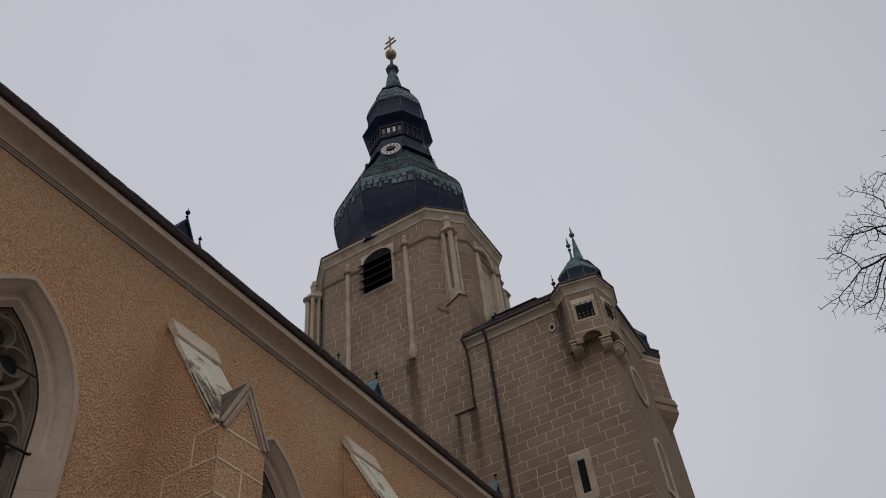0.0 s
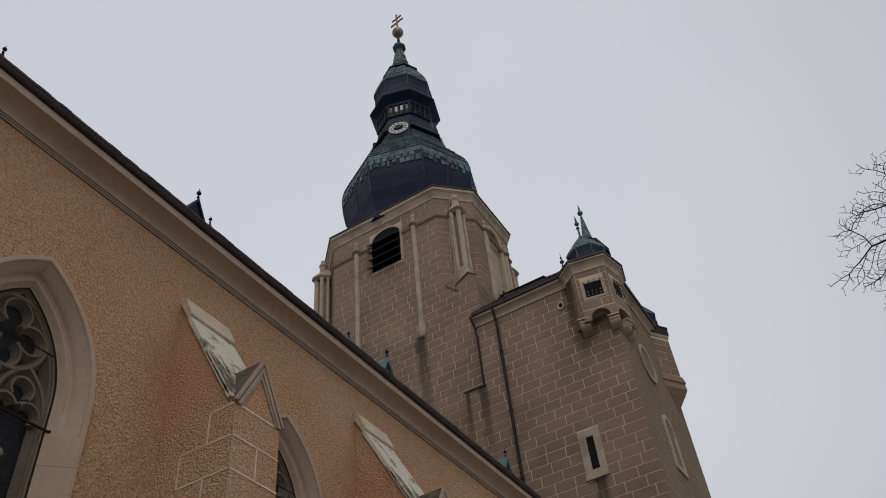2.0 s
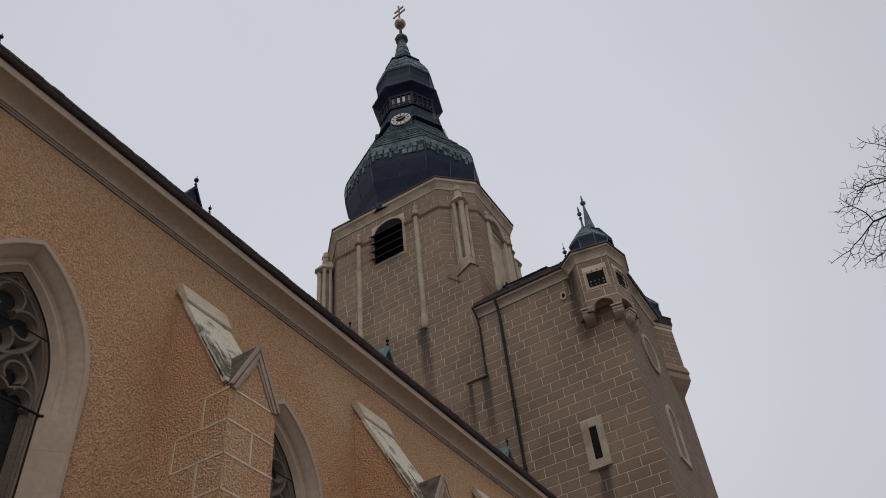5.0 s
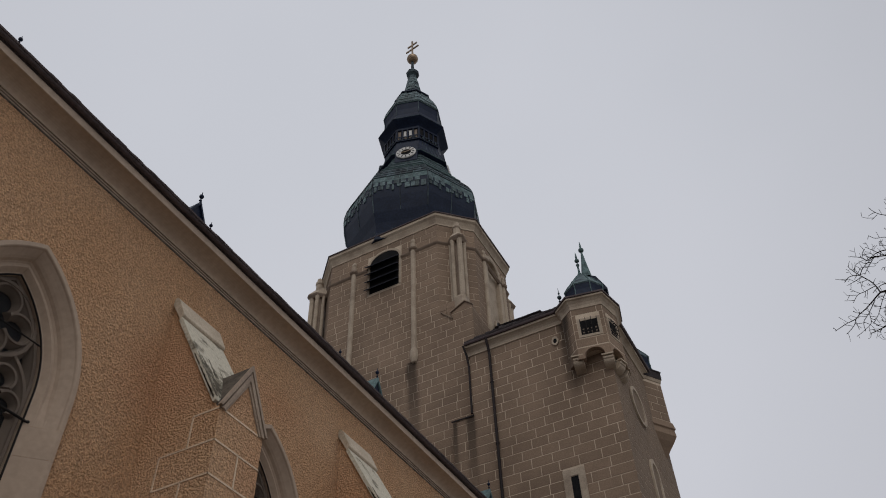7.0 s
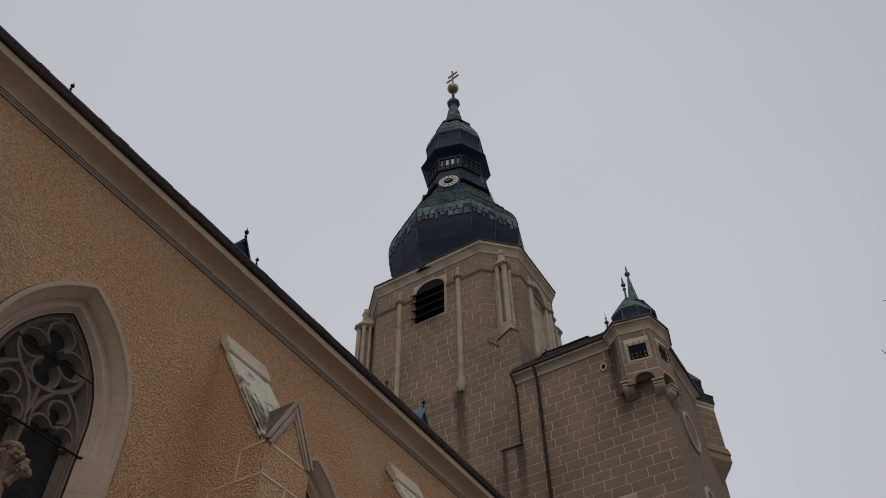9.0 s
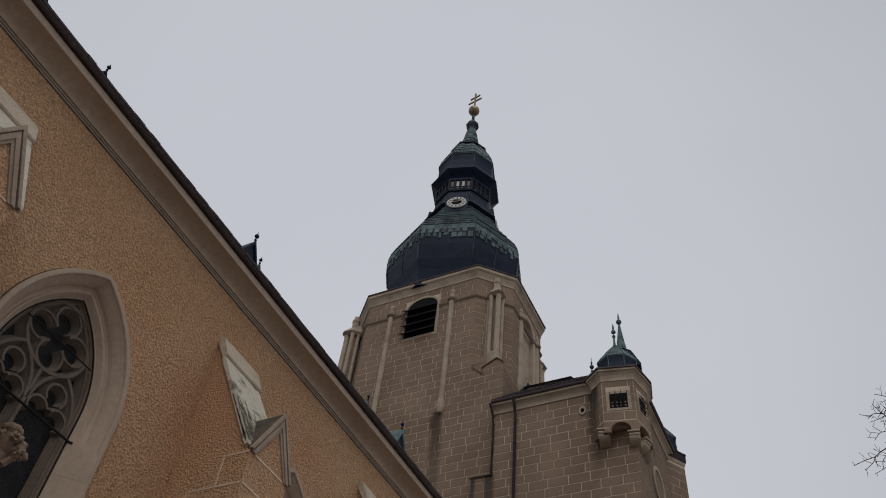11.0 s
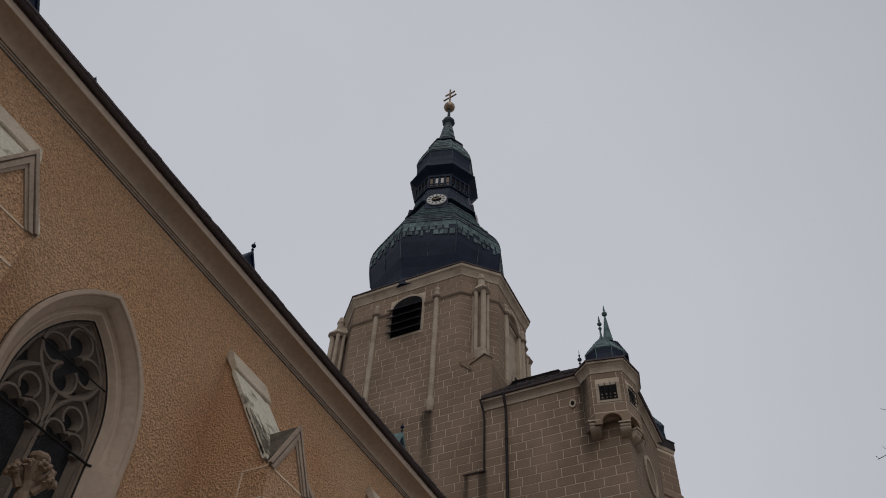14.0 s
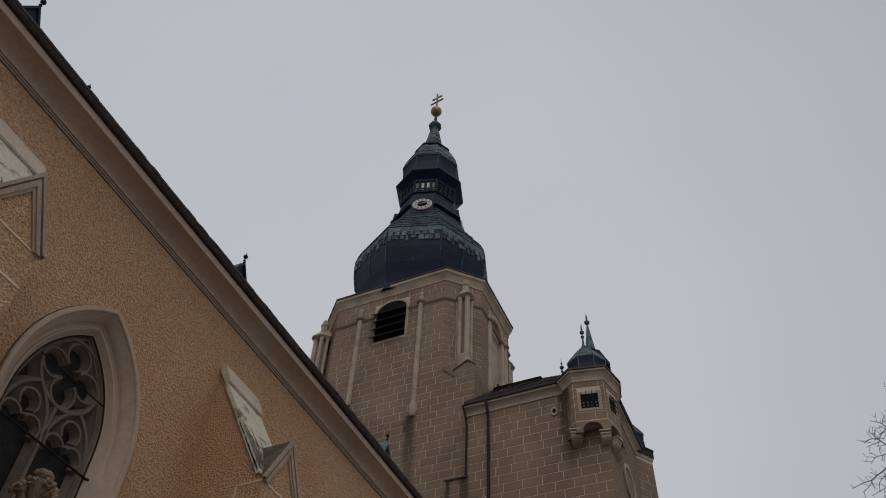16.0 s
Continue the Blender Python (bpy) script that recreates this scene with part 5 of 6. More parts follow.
def oriel(cx, cy, bearing, lit, spired=True):
    """lit: the sides that have windows, counted from the front towards the right; spired: with spirelet and vent."""
    m = Matrix.Translation((cx, cy, 0)) @ pose(0, 0, 0, 0, 0, bearing)

    def rings(steps, name, mat, parent, label, cap0=False, cap1=True):
        t = loft(bmesh.new(), [[(x, y, z) for x, y in grown(PLAN, off)] for off, z in steps], True, cap0, cap1)
        return part(name, t, mat, parent, label, m)

    ob = rings([(0, 22.22), (0, 24.4)], "oriel", MORTAR, stair, "eight-sided stone oriel with a green copper roof", True)
    if spired:
        rings([(-0.02, 24.24), (0.035, 24.25), (0.035, 24.29), (0.02, 24.30), (0.03, 24.40), (0.07, 24.52), (0.15, 24.63), (0.22, 24.67), (0.22, 24.76), (-0.2, 24.8)], "cornice", TRIM, ob, "pale coved cornice")
        rings([(0.18, 24.765), (0.27, 24.77), (0.27, 24.85), (-0.3, 25.0)], "eaves_sheet", SHEET, ob, "dark metal edge", True)
    else:
        rings([(-0.02, 24.38), (0.03, 24.40), (0.05, 24.50), (0.07, 24.56), (-0.2, 24.6)], "cornice", TRIM, ob, "pale coved cornice")
        rings([(0.02, 24.565), (0.09, 24.57), (0.10, 24.64), (0.10, 24.94), (0.13, 24.96), (0.13, 25.02), (-0.3, 25.12)], "eaves_sheet", DARKTILE, ob, "dark deep metal eave", True)
    k, dx, dy = (0.0, 0.06, 0.0) if spired else (0.0, 0.20, -0.20)
    t = lathe(bmesh.new(), [(1.02, 24.85), (0.92, 25.2 + k), (0.86, 25.7 + k), (0.88, 26.02 + k)], 8, dx, dy, 22.5, True, False)
    part("roof_underside", t, OXIDE, ob, "dark copper neck of the roof", m)
    t = lathe(bmesh.new(), [(r, z + k) for r, z in ((0.88, 26.0), (0.92, 26.05), (0.90, 26.10), (0.78, 26.30), (0.56, 26.62), (0.42, 26.84), (0.40, 26.92))], 8, dx, dy, 22.5, False, True)
    part("roof", t, GREENSHEET if spired else PATINA, ob, "green copper dome", m)
    for side in range(8):
        a = radians(22.5 + 45 * side)
        t = tube(bmesh.new(), [(dx + r * math.sin(a), dy - r * math.cos(a), z + k) for r, z in ((0.94, 25.1), (0.87, 25.7), (0.93, 26.06), (0.79, 26.30), (0.57, 26.62), (0.43, 26.84))], 0.022, 5)
        part("seam", t, VERDIGRIS, ob, "", m)
    if spired:
        t = lathe(bmesh.new(), [(0.30, 26.88), (0.25, 26.96), (0.16, 27.6), (0.05, 28.5), (0.045, 28.57)], 8, 0.30, 0, 22.5, False, True)
        ball(t, (0.30, 0, 28.74), 0.13)
        lathe(t, [(0.035, 28.85), (0.055, 29.0), (0.015, 29.28)], 6, 0.30, 0)
        part("spirelet", t, VERDIGRIS, ob, "pale green copper spirelet with a knob", m)
        t = lathe(bmesh.new(), [(0.15, 26.8), (0.12, 27.45), (0.06, 27.6), (0.045, 28.0), (0.09, 28.1), (0.035, 28.2)], 6, 0.0, 0.25)
        ball(t, (0.0, 0.25, 28.38), 0.11)
        lathe(t, [(0.035, 28.48), (0.055, 28.6), (0.015, 28.9)], 6, 0.0, 0.25)
        part("finial", t, VERDIGRIS, ob, "slim copper finial", m)
        t = bmesh.new()
        slab(t, [(0.30, 25.9), (1.05, 25.9), (1.08, 25.98), (0.70, 26.78), (0.56, 26.86), (0.30, 26.82)], "y", -0.20, 0.40)
        part("gablet", t, OXIDE, ob, "small dark copper gablet", m)
    for k in range(8):
        a, b = Vector(PLAN[k]), Vector(PLAN[(k + 1) % 8])
        half = (b - a).length / 2
        w2 = 0.36 if half > 0.6 else 0.27
        d = (b - a).normalized()
        face = m @ Matrix.Translation((*((a + b) / 2), 0)) @ Matrix.Rotation(math.atan2(d.y, d.x), 4, "Z")
        mid = face.to_translation()
        if mid.x < SX1 - 0.4 and SY0 + 0.05 < mid.y < SY1 - 0.05:
            continue
        nrm = face.to_3x3() @ Vector((0, -1, 0))
        ashlar(ob, mid, nrm, -half + 0.015, half - 0.015, 22.22, 24.26, [(-0.12 - w2, 0.12 + w2, 22.66, 23.76)] if k in lit else [], joined=True, seed=k, gap=0.03, length=0.95)
        if not spired:
            continue
        # apron with an arch cut between the corbels
        h = half - (0.26 if half > 0.6 else 0.14)
        cut = [(h * math.cos(s), 21.82 + 0.35 * math.sin(s)) for s in [math.pi * i / 10 for i in range(11)]]
        t = slab(bmesh.new(), [(half, 22.22), (half, 21.70), (h, 21.70)] + (cut if k in lit else []) + [(-h, 21.70), (-half, 21.70), (-half, 22.22)], "y", 0.0, 0.24)
        part("arched_apron", t, BLOCK, ob, "stone apron cut to an arch", face)
        if k not in lit:
            continue
        def ring(g, y):
            return [(-w2 - g, y, 22.84 - g), (w2 + g, y, 22.84 - g), (w2 + g, y, 23.58 + g), (-w2 - g, y, 23.58 + g)]

        t = loft(bmesh.new(), [ring(0.115, 0.01), ring(0.115, -0.03), ring(0.0, -0.03), ring(-0.02, 0.0)], True)
        w = part("oriel_window", t, TRIM, stair, "small barred window in a pale frame", face)
        t = box(bmesh.new(), -w2 - 0.005, w2 + 0.005, -0.016, -0.010, 22.83, 23.59)
        part("dark_pane", t, BLACK, w, "dark opening", face)
        # the reflection in the lower panes is painted as small pale squares
        for i in range(4):
            for j in range(2):
                x, z = -w2 * 0.72 + i * w2 * 0.48, 22.92 + 0.17 * j
                part("pane", box(bmesh.new(), x - 0.034, x + 0.034, -0.024, -0.018, z, z + 0.07), TRACERY, w, "small pane in the lower sash, its reflection painted pale", face)
        t = bmesh.new()
        for i in range(4):
            x = -w2 * 0.96 + i * w2 * 0.64
            tube(t, [(x, -0.03, 22.84), (x, -0.12, 22.95), (x, -0.12, 23.5), (x, -0.05, 23.66 + (0.07 if i in (1, 2) else 0.0))], 0.014, 5)
        for z in (22.95, 23.22, 23.48):
            tube(t, [(-w2, -0.12, z), (w2, -0.12, z)], 0.012, 5)
        part("grille", t, IRON, w, "bowed iron window grille", face)
    if not spired:
        rings([(0.0, 22.23), (0.05, 22.2), (0.12, 21.86), (0.06, 21.80), (0.08, 21.50), (-0.06, 21.24), (-0.24, 20.98), (-0.44, 20.62), (-0.62, 20.30)], "corbelled_foot", BLOCK, ob, "tapering moulded stone foot")
        return ob
    for turn, u, reach, up in ((0, -0.68, 1.24, 0.20), (0, 0.50, 1.24, 0.0), (66, -0.02, 1.18, 0.0), (90, 0.30, 1.20, 0.0)):
        # a quarter-round bracket with a rolled nose under a thin slab
        cm = m @ pose(0, 0, 0, 0, 0, turn) @ Matrix.Translation((u, 0, up))
        curve = [(-0.50 - (reach - 0.62) * math.sin(a), 21.30 + 0.24 * (1 - math.cos(a)) ** 1.4) for a in [math.pi / 2 * i / 9 for i in range(10)]]
        nose = [(0.12 - reach - 0.055 * math.sin(a), 21.60 - 0.06 * math.cos(a)) for a in [math.pi * i / 6 for i in range(7)]]
        outline = [(-0.3, 21.70), (-0.3, 21.30)] + curve + nose + [(0.12 - reach, 21.70)]
        t = loft(bmesh.new(), [[(x, -0.75 + (y + 0.75) * k, 21.5 + (z - 21.5) * k) for y, z in outline] for x, k in ((-0.21, 0.95), (-0.19, 1.0), (0.19, 1.0), (0.21, 0.95))], True, True, True)
        part("corbel", t, TRIM, ob, "rounded stone corbel", cm)
        t = box(bmesh.new(), -0.24, 0.24, -reach + 0.02, -0.3, 21.69, 21.75)
        part("corbel_slab", t, TRIM, ob, "", cm)
    return ob


oriel(OX, OY, 11.0, (0, 1))
oriel(-6.80, 33.20, 56.0, (), False)

# ---- carved finial in front of the window ----
FX, FY = -6.90, 3.83
stone = thing("carved_pinnacle", FX, FY, 0, "pale carved stone pinnacle with a leafy finial before the window", "pinnacle")
bm = bmesh.new()
lathe(bm, [(0.34, 0.0), (0.34, 3.6), (0.30, 3.7), (0.30, 4.6), (0.10, 5.50)], 8, FX, FY, 22.5, True, True)
part("shaft", bm, CARVED, stone, "tapering pale stone shaft")
bm = bmesh.new()
lathe(bm, [(0.10, 5.37), (0.12, 5.39), (0.155, 5.42), (0.172, 5.47), (0.155, 5.52), (0.11, 5.56), (0.075, 5.60), (0.07, 5.95)], 12, FX, FY, 0, True, True)
part("collar", bm, CARVED, stone, "moulded stone collar")


def leaf(bm, c, a, s, rnd):
    """One curled stone leaf that grows from the stem at c in the bearing a: a stalk and knobbly lobes."""
    out = Vector((math.cos(a), math.sin(a), 0))
    side = Vector((-math.sin(a), math.cos(a), 0))
    tube(bm, [c - out * 0.12 + Vector((0, 0, -0.12)), c - out * 0.04 + Vector((0, 0, -0.03)), c], [0.04, 0.035, 0.05], 6)
    for k in range(9):
        b = 2 * math.pi * k / 9
        rr = s * (0.9 if k % 2 else 0.65)
        q = c + side * rr * math.cos(b) + (out * 0.35 + Vector((0, 0, 0.8))) * rr * math.sin(b) * 0.8 + out * s * 0.35 * math.cos(2 * b)
        d = bmesh.ops.create_icosphere(bm, subdivisions=2, radius=s * rnd.uniform(0.30, 0.44), matrix=Matrix.Translation(q))
        for v in d["verts"]:
            v.co += noise.noise_vector(v.co * 40) * s * 0.16


rnd = random.Random(3)
for tier, (z, r, count, s) in enumerate(((5.85, 0.200, 3, 0.080), (5.945, 0.155, 6, 0.066))):
    for k in range(count):
        a = radians(28 + 25 * tier + 360 * k / count)
        bm = bmesh.new()
        leaf(bm, Vector((FX + r * math.cos(a), FY + r * math.sin(a), z + rnd.uniform(-0.02, 0.02))), a, s, rnd)
        part("stone_leaf", bm, CARVED, stone, "curled carved stone leaf")
bm = bmesh.new()
rings = []
for r, z in ((0.05, 5.98), (0.06, 6.04), (0.092, 6.075), (0.096, 6.10), (0.082, 6.13), (0.05, 6.148), (0.012, 6.15)):
    rings.append([(FX + r * (1 + 0.13 * abs(math.cos(3.5 * a))) * math.cos(a), FY + r * (1 + 0.13 * abs(math.cos(3.5 * a))) * math.sin(a), z) for a in [2 * math.pi * i / 42 for i in range(42)]])
loft(bm, rings, True, True, True)
lathe(bm, [(0.055, 5.88), (0.055, 6.05)], 8, FX, FY)
part("bud", bm, CARVED, stone, "rounded stone bud at the top")

# ---- bare tree ----
TRX, TRY = 5.2, 10.2
tree = thing("bare_tree", TRX, TRY, 0, "leafless deciduous tree with dark drooping twigs", "tree")
rnd = random.Random(11)
bm = bmesh.new()
tube(bm, [(TRX + 0.1, TRY, 0), (TRX + 0.02, TRY, 0.5), (TRX, TRY, 2.5), (TRX - 0.12, TRY - 0.05, 4.6), (TRX - 0.05, TRY, 7.0), (TRX + 0.1, TRY + 0.1, 9.6)], [0.30, 0.22, 0.19, 0.16, 0.11, 0.05], 12)
part("trunk", bm, BARK, tree, "dark upright trunk", smooth=True)
# the outermost fork of the crown and the two ways in which its twigs spread
FORK, ALONG, UPWARD = Vector((0.887, 6.875, 6.353)), Vector((0.906, 0.162, -0.392)), Vector((0.411, -0.562, 0.718))
DEEP = ALONG.cross(UPWARD)


def bent(points, wobble):
    """A crooked line through the given places."""
    path = []
    n = len(points)
    for i in range(n - 1):
        p0, p1, p2, p3 = points[max(i - 1, 0)], points[i], points[i + 1], points[min(i + 2, n - 1)]
        for k in range(5):
            f = k / 5
            q = 0.5 * (2 * p1 + (p2 - p0) * f + (2 * p0 - 5 * p1 + 4 * p2 - p3) * f * f + (3 * p1 - p0 - 3 * p2 + p3) * f ** 3)
            path.append(q + noise.noise_vector(q * 9.0) * wobble)
    path.append(points[-1])
    return path


def shoot(bm, p, d, length, r, depth):
    """A thin crooked shoot that forks once or twice."""
    pts, radii = [p.copy()], [r]
    steps = max(3, int(length / 0.022))
    for i in range(steps):
        d = (d + Vector((rnd.uniform(-1, 1), rnd.uniform(-1, 1), rnd.uniform(-1, 1))) * 0.22).normalized()
        p = p + d * (length / steps)
        pts.append(p.copy())
        radii.append(max(0.0019, r * (1 - 0.4 * (i + 1) / steps)))
        if depth > 0 and i > 0 and rnd.random() < 0.35:
            side = d.cross(DEEP).normalized() * rnd.choice((-1, 1))
            shoot(bm, p, (d * 0.7 + side * rnd.uniform(0.5, 1.0)).normalized(), length * rnd.uniform(0.3, 0.6), radii[-1] * 0.9, depth - 1)
    tube(bm, pts, radii, 4)


def spray(points, r0, r1, shoots):
    """One branch of the crown's edge, with the fine twigs on it."""
    sway = rnd.uniform(-0.12, 0.12)
    path = bent([FORK + ALONG * a + UPWARD * b + DEEP * sway * min(1.0, math.hypot(a, b) * 3) for a, b in points], 0.006)
    n = len(path)
    bm = bmesh.new()
    tube(bm, path, [r1 + (r0 - r1) * (1 - i / (n - 1)) ** 1.3 for i in range(n)], 6)
    ob = part("branch", bm, BARK, tree, "dark crooked branch", smooth=True)
    if not shoots:
        return
    bm = bmesh.new()
    for i in range(shoots):
        k = min(n - 2, int((0.15 + 0.85 * (i + rnd.random()) / shoots) * (n - 1)))
        d = (path[k + 1] - path[k]).normalized()
        side = d.cross(DEEP).normalized() * rnd.choice((-1, 1))
        shoot(bm, path[k], (d * rnd.uniform(0.2, 0.8) + side + DEEP * rnd.uniform(-0.3, 0.3)).normalized(), rnd.uniform(0.035, 0.10), 0.0027, 1)
    part("twig_spray", bm, BARK, ob, "fine bare twigs", kind="stuff")


def limb(points, r0, r1):
    """A limb between the trunk and the crown's edge."""
    path = bent([Vector(p) for p in points], 0.05)
    n = len(path)
    bm = bmesh.new()
    tube(bm, path, [r1 + (r0 - r1) * (1 - i / (n - 1)) ** 1.6 for i in range(n)], 8)
    part("limb", bm, BARK, tree, "dark crooked limb", smooth=True)


def edge(a, b):
    return tuple(FORK + ALONG * a + UPWARD * b)


limb([(TRX - 0.1, TRY, 5.3), (3.9, 9.5, 6.4), (2.7, 9.0, 7.3), edge(0.58, 0.25)], 0.085, 0.013)
limb([(TRX - 0.1, TRY, 6.0), (3.9, 9.4, 7.0), (2.8, 9.0, 7.6), edge(0.58, 0.39)], 0.075, 0.011)
limb([(2.7, 9.0, 7.3), edge(0.41, 0.22)], 0.02, 0.009)
limb([(2.8, 9.0, 7.6), edge(0.33, 0.41)], 0.02, 0.007)
limb([(2.8, 9.0, 7.6), edge(0.5, 0.37)], 0.02, 0.009)
limb([(3.9, 9.4, 7.0), (2.8, 9.0, 7.9), edge(0.29, 0.76)], 0.02, 0.004)
limb([(2.8, 9.0, 7.9), edge(0.34, 1.05)], 0.01, 0.003)
limb([(2.8, 9.0, 7.9), edge(0.34, 1.23)], 0.01, 0.003)
limb([(2.7, 9.0, 7.3), edge(0.37, 0.12)], 0.02, 0.006)
limb([(TRX, TRY, 7.0), (5.8, 10.6, 8.4), (6.4, 10.9, 9.6)], 0.05, 0.008)
limb([(TRX, TRY, 6.0), (6.2, 10.0, 7.2), (7.2, 9.9, 8.0)], 0.06, 0.008)
limb([(TRX, TRY, 8.0), (5.0, 11.0, 9.2), (4.8, 11.6, 10.0)], 0.04, 0.008)
spray([(0.58, 0.25), (0.37, 0.18), (0.19, 0.11), (0.08, 0.04), (0.0, 0.0)], 0.013, 0.009, 6)
spray([(0.0, 0.0), (-0.05, -0.07), (-0.1, -0.14), (-0.15, -0.2), (-0.18, -0.25), (-0.26, -0.3), (-0.34, -0.37)], 0.007, 0.003, 8)
spray([(-0.18, -0.25), (-0.2, -0.32), (-0.25, -0.39)], 0.0035, 0.0025, 3)
spray([(-0.19, -0.26), (-0.15, -0.34)], 0.003, 0.0022, 1)
spray([(0.0, 0.0), (-0.05, 0.06), (-0.12, 0.11), (-0.18, 0.14), (-0.25, 0.12), (-0.29, 0.07)], 0.006, 0.003, 9)
spray([(-0.17, 0.14), (-0.22, 0.17), (-0.27, 0.21)], 0.0035, 0.0022, 4)
spray([(-0.16, 0.13), (-0.21, 0.08), (-0.27, 0.04)], 0.0032, 0.0022, 3)
spray([(-0.17, 0.14), (-0.15, 0.2), (-0.11, 0.26), (-0.06, 0.31)], 0.004, 0.003, 6)
spray([(-0.04, -0.07), (-0.08, -0.18), (-0.12, -0.27), (-0.1, -0.35)], 0.004, 0.0025, 5)
spray([(-0.08, -0.18), (-0.06, -0.27), (-0.11, -0.34)], 0.0032, 0.0024, 3)
spray([(0.04, 0.01), (0.01, -0.1), (-0.01, -0.2), (-0.04, -0.27)], 0.0032, 0.0024, 5)
spray([(-0.04, 0.05), (-0.12, 0.0), (-0.18, -0.04), (-0.21, -0.11)], 0.004, 0.0024, 5)
spray([(0.58, 0.39), (0.33, 0.38), (0.19, 0.38), (0.11, 0.36), (0.02, 0.33), (-0.07, 0.31), (-0.12, 0.28), (-0.17, 0.3), (-0.27, 0.3)], 0.011, 0.0028, 12)
spray([(0.19, 0.29), (0.12, 0.34), (0.09, 0.37), (0.01, 0.37), (-0.06, 0.33), (-0.11, 0.27)], 0.008, 0.003, 8)
spray([(0.11, 0.37), (0.13, 0.29), (0.11, 0.24)], 0.005, 0.004, 6)
spray([(-0.16, 0.29), (-0.16, 0.34), (-0.14, 0.38)], 0.0032, 0.0022, 2)
spray([(0.02, 0.33), (-0.06, 0.36), (-0.14, 0.39)], 0.0035, 0.0022, 3)
spray([(0.1, 0.38), (0.03, 0.41), (-0.03, 0.41)], 0.004, 0.0024, 4)
spray([(-0.06, 0.31), (-0.1, 0.23), (-0.13, 0.15)], 0.0035, 0.0024, 6)
spray([(0.02, 0.34), (0.05, 0.25), (0.03, 0.18)], 0.003, 0.0022, 3)
spray([(0.37, 0.12), (0.19, 0.13), (0.09, 0.1), (0.0, 0.06), (-0.06, -0.01)], 0.006, 0.003, 7)
spray([(0.33, 0.41), (0.19, 0.53), (0.17, 0.59), (0.1, 0.64), (0.03, 0.67), (-0.06, 0.69), (-0.13, 0.74)], 0.007, 0.0026, 7)
spray([(-0.06, 0.69), (-0.1, 0.64)], 0.003, 0.0022, 1)
spray([(0.01, 0.68), (0.02, 0.73), (0.04, 0.79)], 0.003, 0.0022, 4)
spray([(0.1, 0.64), (0.09, 0.71), (0.12, 0.77), (0.14, 0.84)], 0.0035, 0.0022, 5)
spray([(0.11, 0.63), (0.07, 0.57), (0.03, 0.54)], 0.003, 0.0022, 3)
spray([(0.33, 0.4), (0.19, 0.44), (0.11, 0.46), (0.02, 0.48), (-0.06, 0.47), (-0.12, 0.49)], 0.005, 0.0024, 5)
spray([(0.16, 0.47), (0.09, 0.51), (0.0, 0.57)], 0.0035, 0.0022, 3)
spray([(0.41, 0.22), (0.2, 0.1), (0.15, -0.02), (0.13, -0.12), (0.11, -0.19), (0.08, -0.27), (0.01, -0.32), (-0.06, -0.36)], 0.009, 0.0035, 14)
spray([(0.16, 0.0), (0.11, -0.11), (0.12, -0.21), (0.08, -0.32)], 0.005, 0.0028, 8)
spray([(0.22, 0.03), (0.17, -0.12), (0.17, -0.26), (0.14, -0.34), (0.1, -0.45)], 0.007, 0.003, 10)
spray([(0.08, -0.27), (0.03, -0.3), (0.01, -0.35)], 0.004, 0.003, 6)
spray([(0.1, 0.03), (0.06, -0.06), (0.04, -0.16), (0.06, -0.22)], 0.0035, 0.0024, 5)
spray([(0.29, 0.76), (0.19, 0.82), (0.12, 0.85)], 0.004, 0.0024, 4)
spray([(0.19, 0.81), (0.16, 0.75), (0.12, 0.67)], 0.003, 0.0022, 3)
spray([(0.34, 1.05), (0.23, 1.02), (0.16, 0.99)], 0.003, 0.0022, 1)
spray([(0.34, 1.23), (0.16, 1.22)], 0.003, 0.0022, 0)
spray([(0.41, 0.22), (0.28, -0.02), (0.24, -0.22), (0.2, -0.41), (0.17, -0.56)], 0.008, 0.003, 10)
spray([(0.5, 0.37), (0.42, 0.57), (0.33, 0.76), (0.27, 0.92)], 0.009, 0.004, 8)

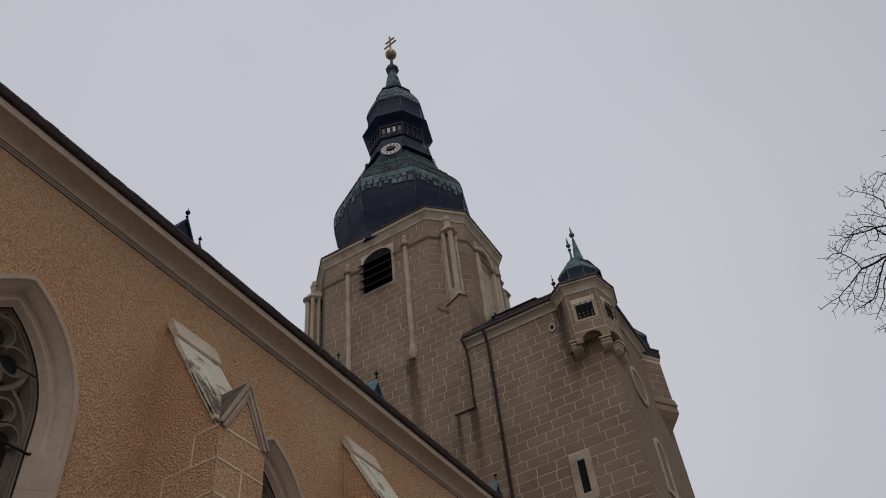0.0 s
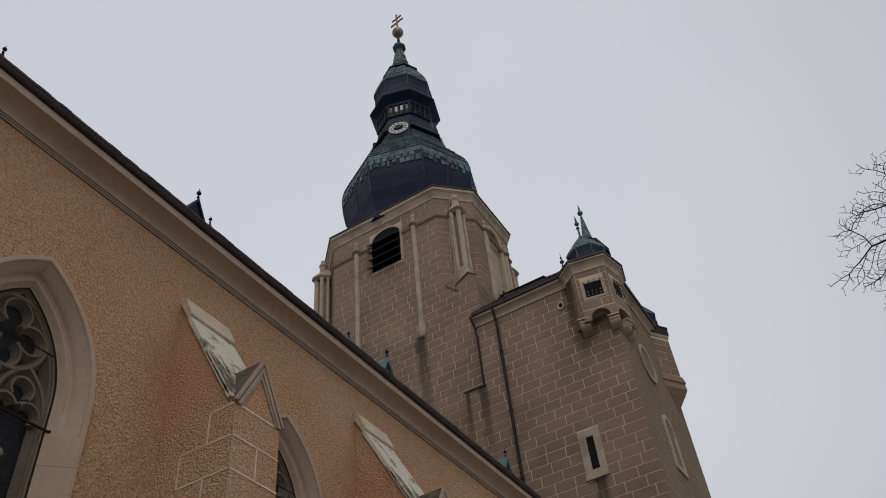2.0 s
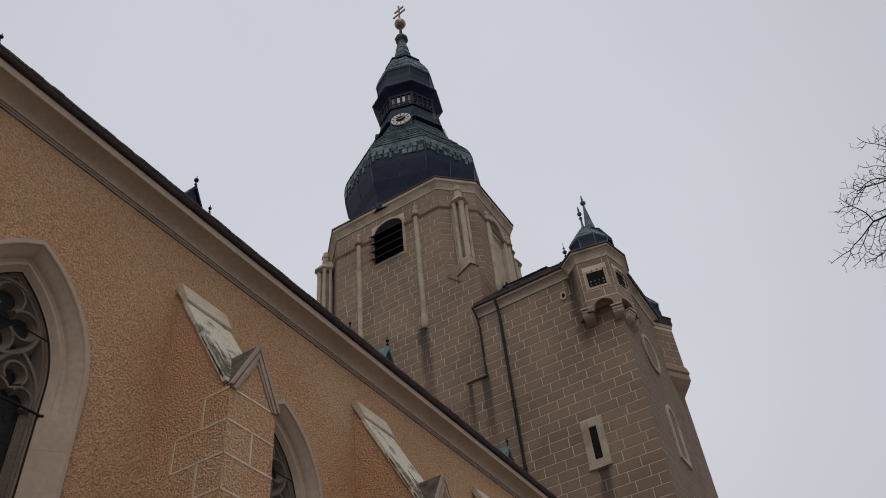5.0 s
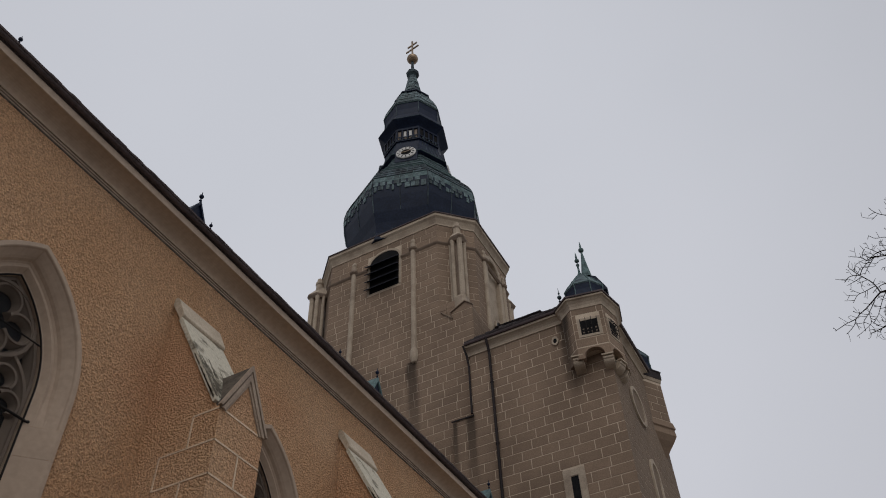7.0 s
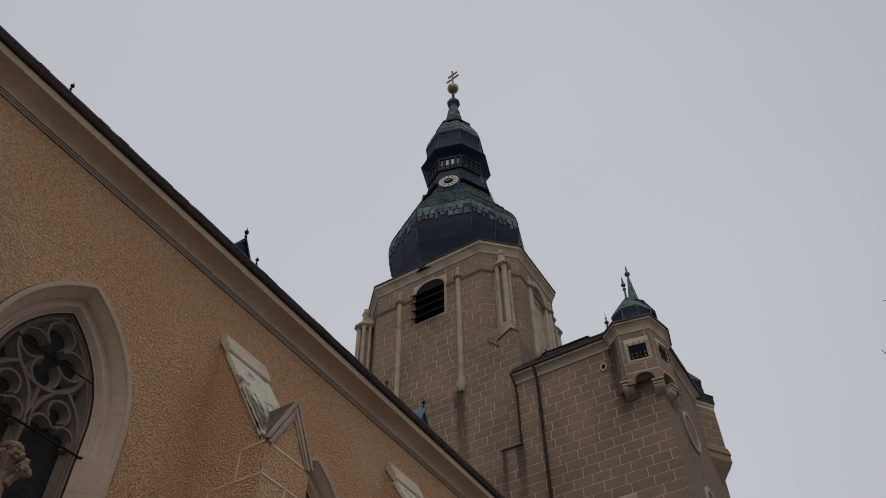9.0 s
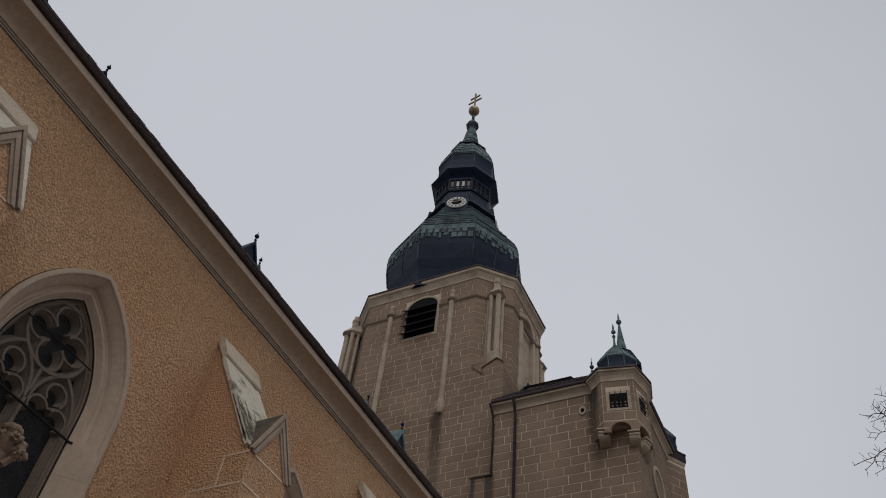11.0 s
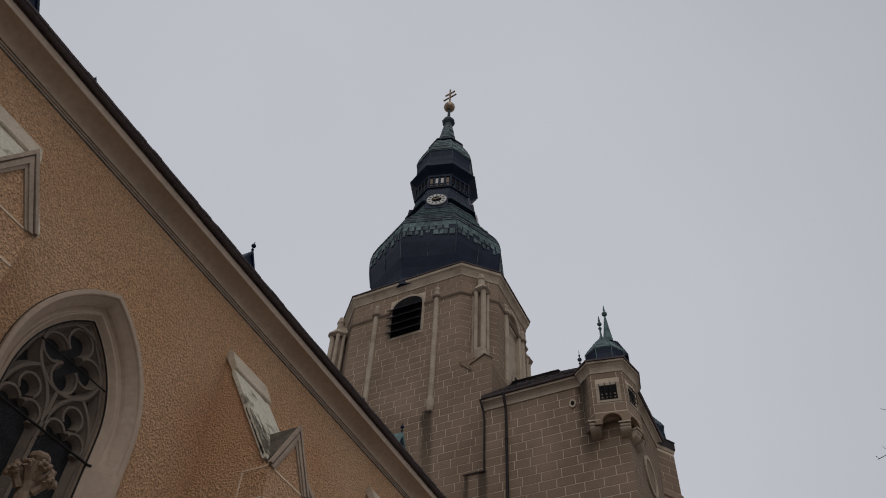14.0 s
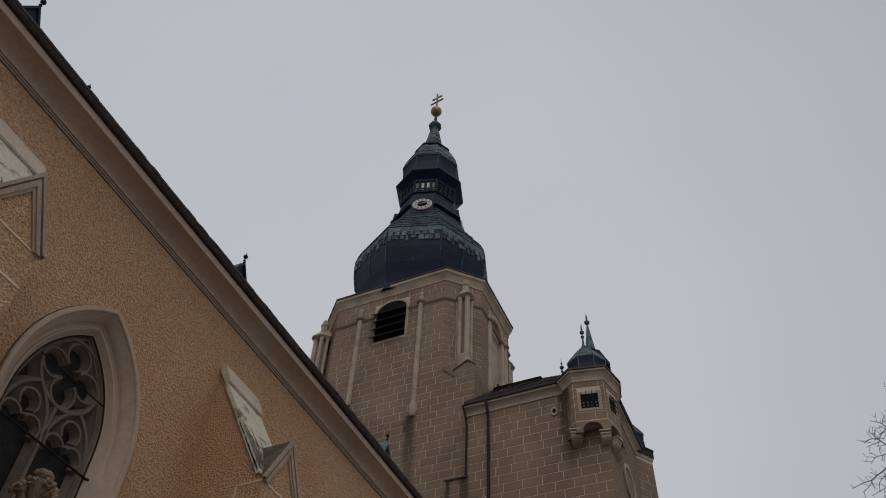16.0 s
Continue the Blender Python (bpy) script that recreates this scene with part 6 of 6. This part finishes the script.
# ---- blocks of the towers ----
# front of the tower: u runs towards -x from the origin at the right corner
ashlar(tower, (SIDE, FRONT, 0), (0, -1, 0), CUT - 0.01, SIDE - LEFT - CUT + 0.01, 28.56, 34.44, [(SIDE - LX - LW - 0.15, SIDE - LX + LW + 0.15, LZ0 - 0.06, LZ1 + 0.15)], seed=2)
ashlar(tower, (SIDE + 0.25, FRONT, 0), (0, -1, 0), 0.0, 8.6, 14.28, 22.68, [(0.0, 0.78, 0, 21.5)], seed=4, joined=True)
ashlar(tower, (SIDE + 0.25, FRONT, 0), (0, -1, 0), 0.0, 8.6, 22.68, 27.72, [], seed=14)
ashlar(tower, (SIDE + 0.25, FRONT, 0), (0, -1, 0), 0.9, 8.6, 27.72, 28.56, [], seed=5)
ashlar(cb, (SX0, 26.72, 0), (0, -1, 0), 0.0, 1.0, 12.0, 21.25, [], seed=6)
c45 = math.sqrt(0.5)
ashlar(tower, (SIDE - CUT / 2, FRONT + CUT / 2, 0), (c45, -c45, 0), -CUT * c45, CUT * c45, 27.8, 34.44, [], seed=7, joined=True, gap=0.03)
ashlar(tower, (LEFT + CUT / 2, FRONT + CUT / 2, 0), (-c45, -c45, 0), -CUT * c45, CUT * c45, 27.8, 34.44, [], seed=8, joined=True, gap=0.03)
ashlar(tower, (SIDE, FRONT, 0), (1, 0, 0), -(BACK - FRONT - CUT), -CUT, 28.0, 34.44, [(-(yc + 1.02 - FRONT), -(yc - 1.02 - FRONT), 28.6, 34.0)], seed=9, joined=True)
ashlar(tower, (SIDE + 0.25, FRONT, 0), (1, 0, 0), -7.1, 0.0, 24.0, 27.75, [], seed=10, joined=True)
# annex
ashlar(stair, (SX1, SY0, 0), (0, -1, 0), 0.0, SX1 - SX0, 12.0, SZ + 0.11, [(SX1 + 7.86, SX1 + 8.68, 15.6, 17.5)], seed=12)
# right flank: these blocks carry its shade in their colour
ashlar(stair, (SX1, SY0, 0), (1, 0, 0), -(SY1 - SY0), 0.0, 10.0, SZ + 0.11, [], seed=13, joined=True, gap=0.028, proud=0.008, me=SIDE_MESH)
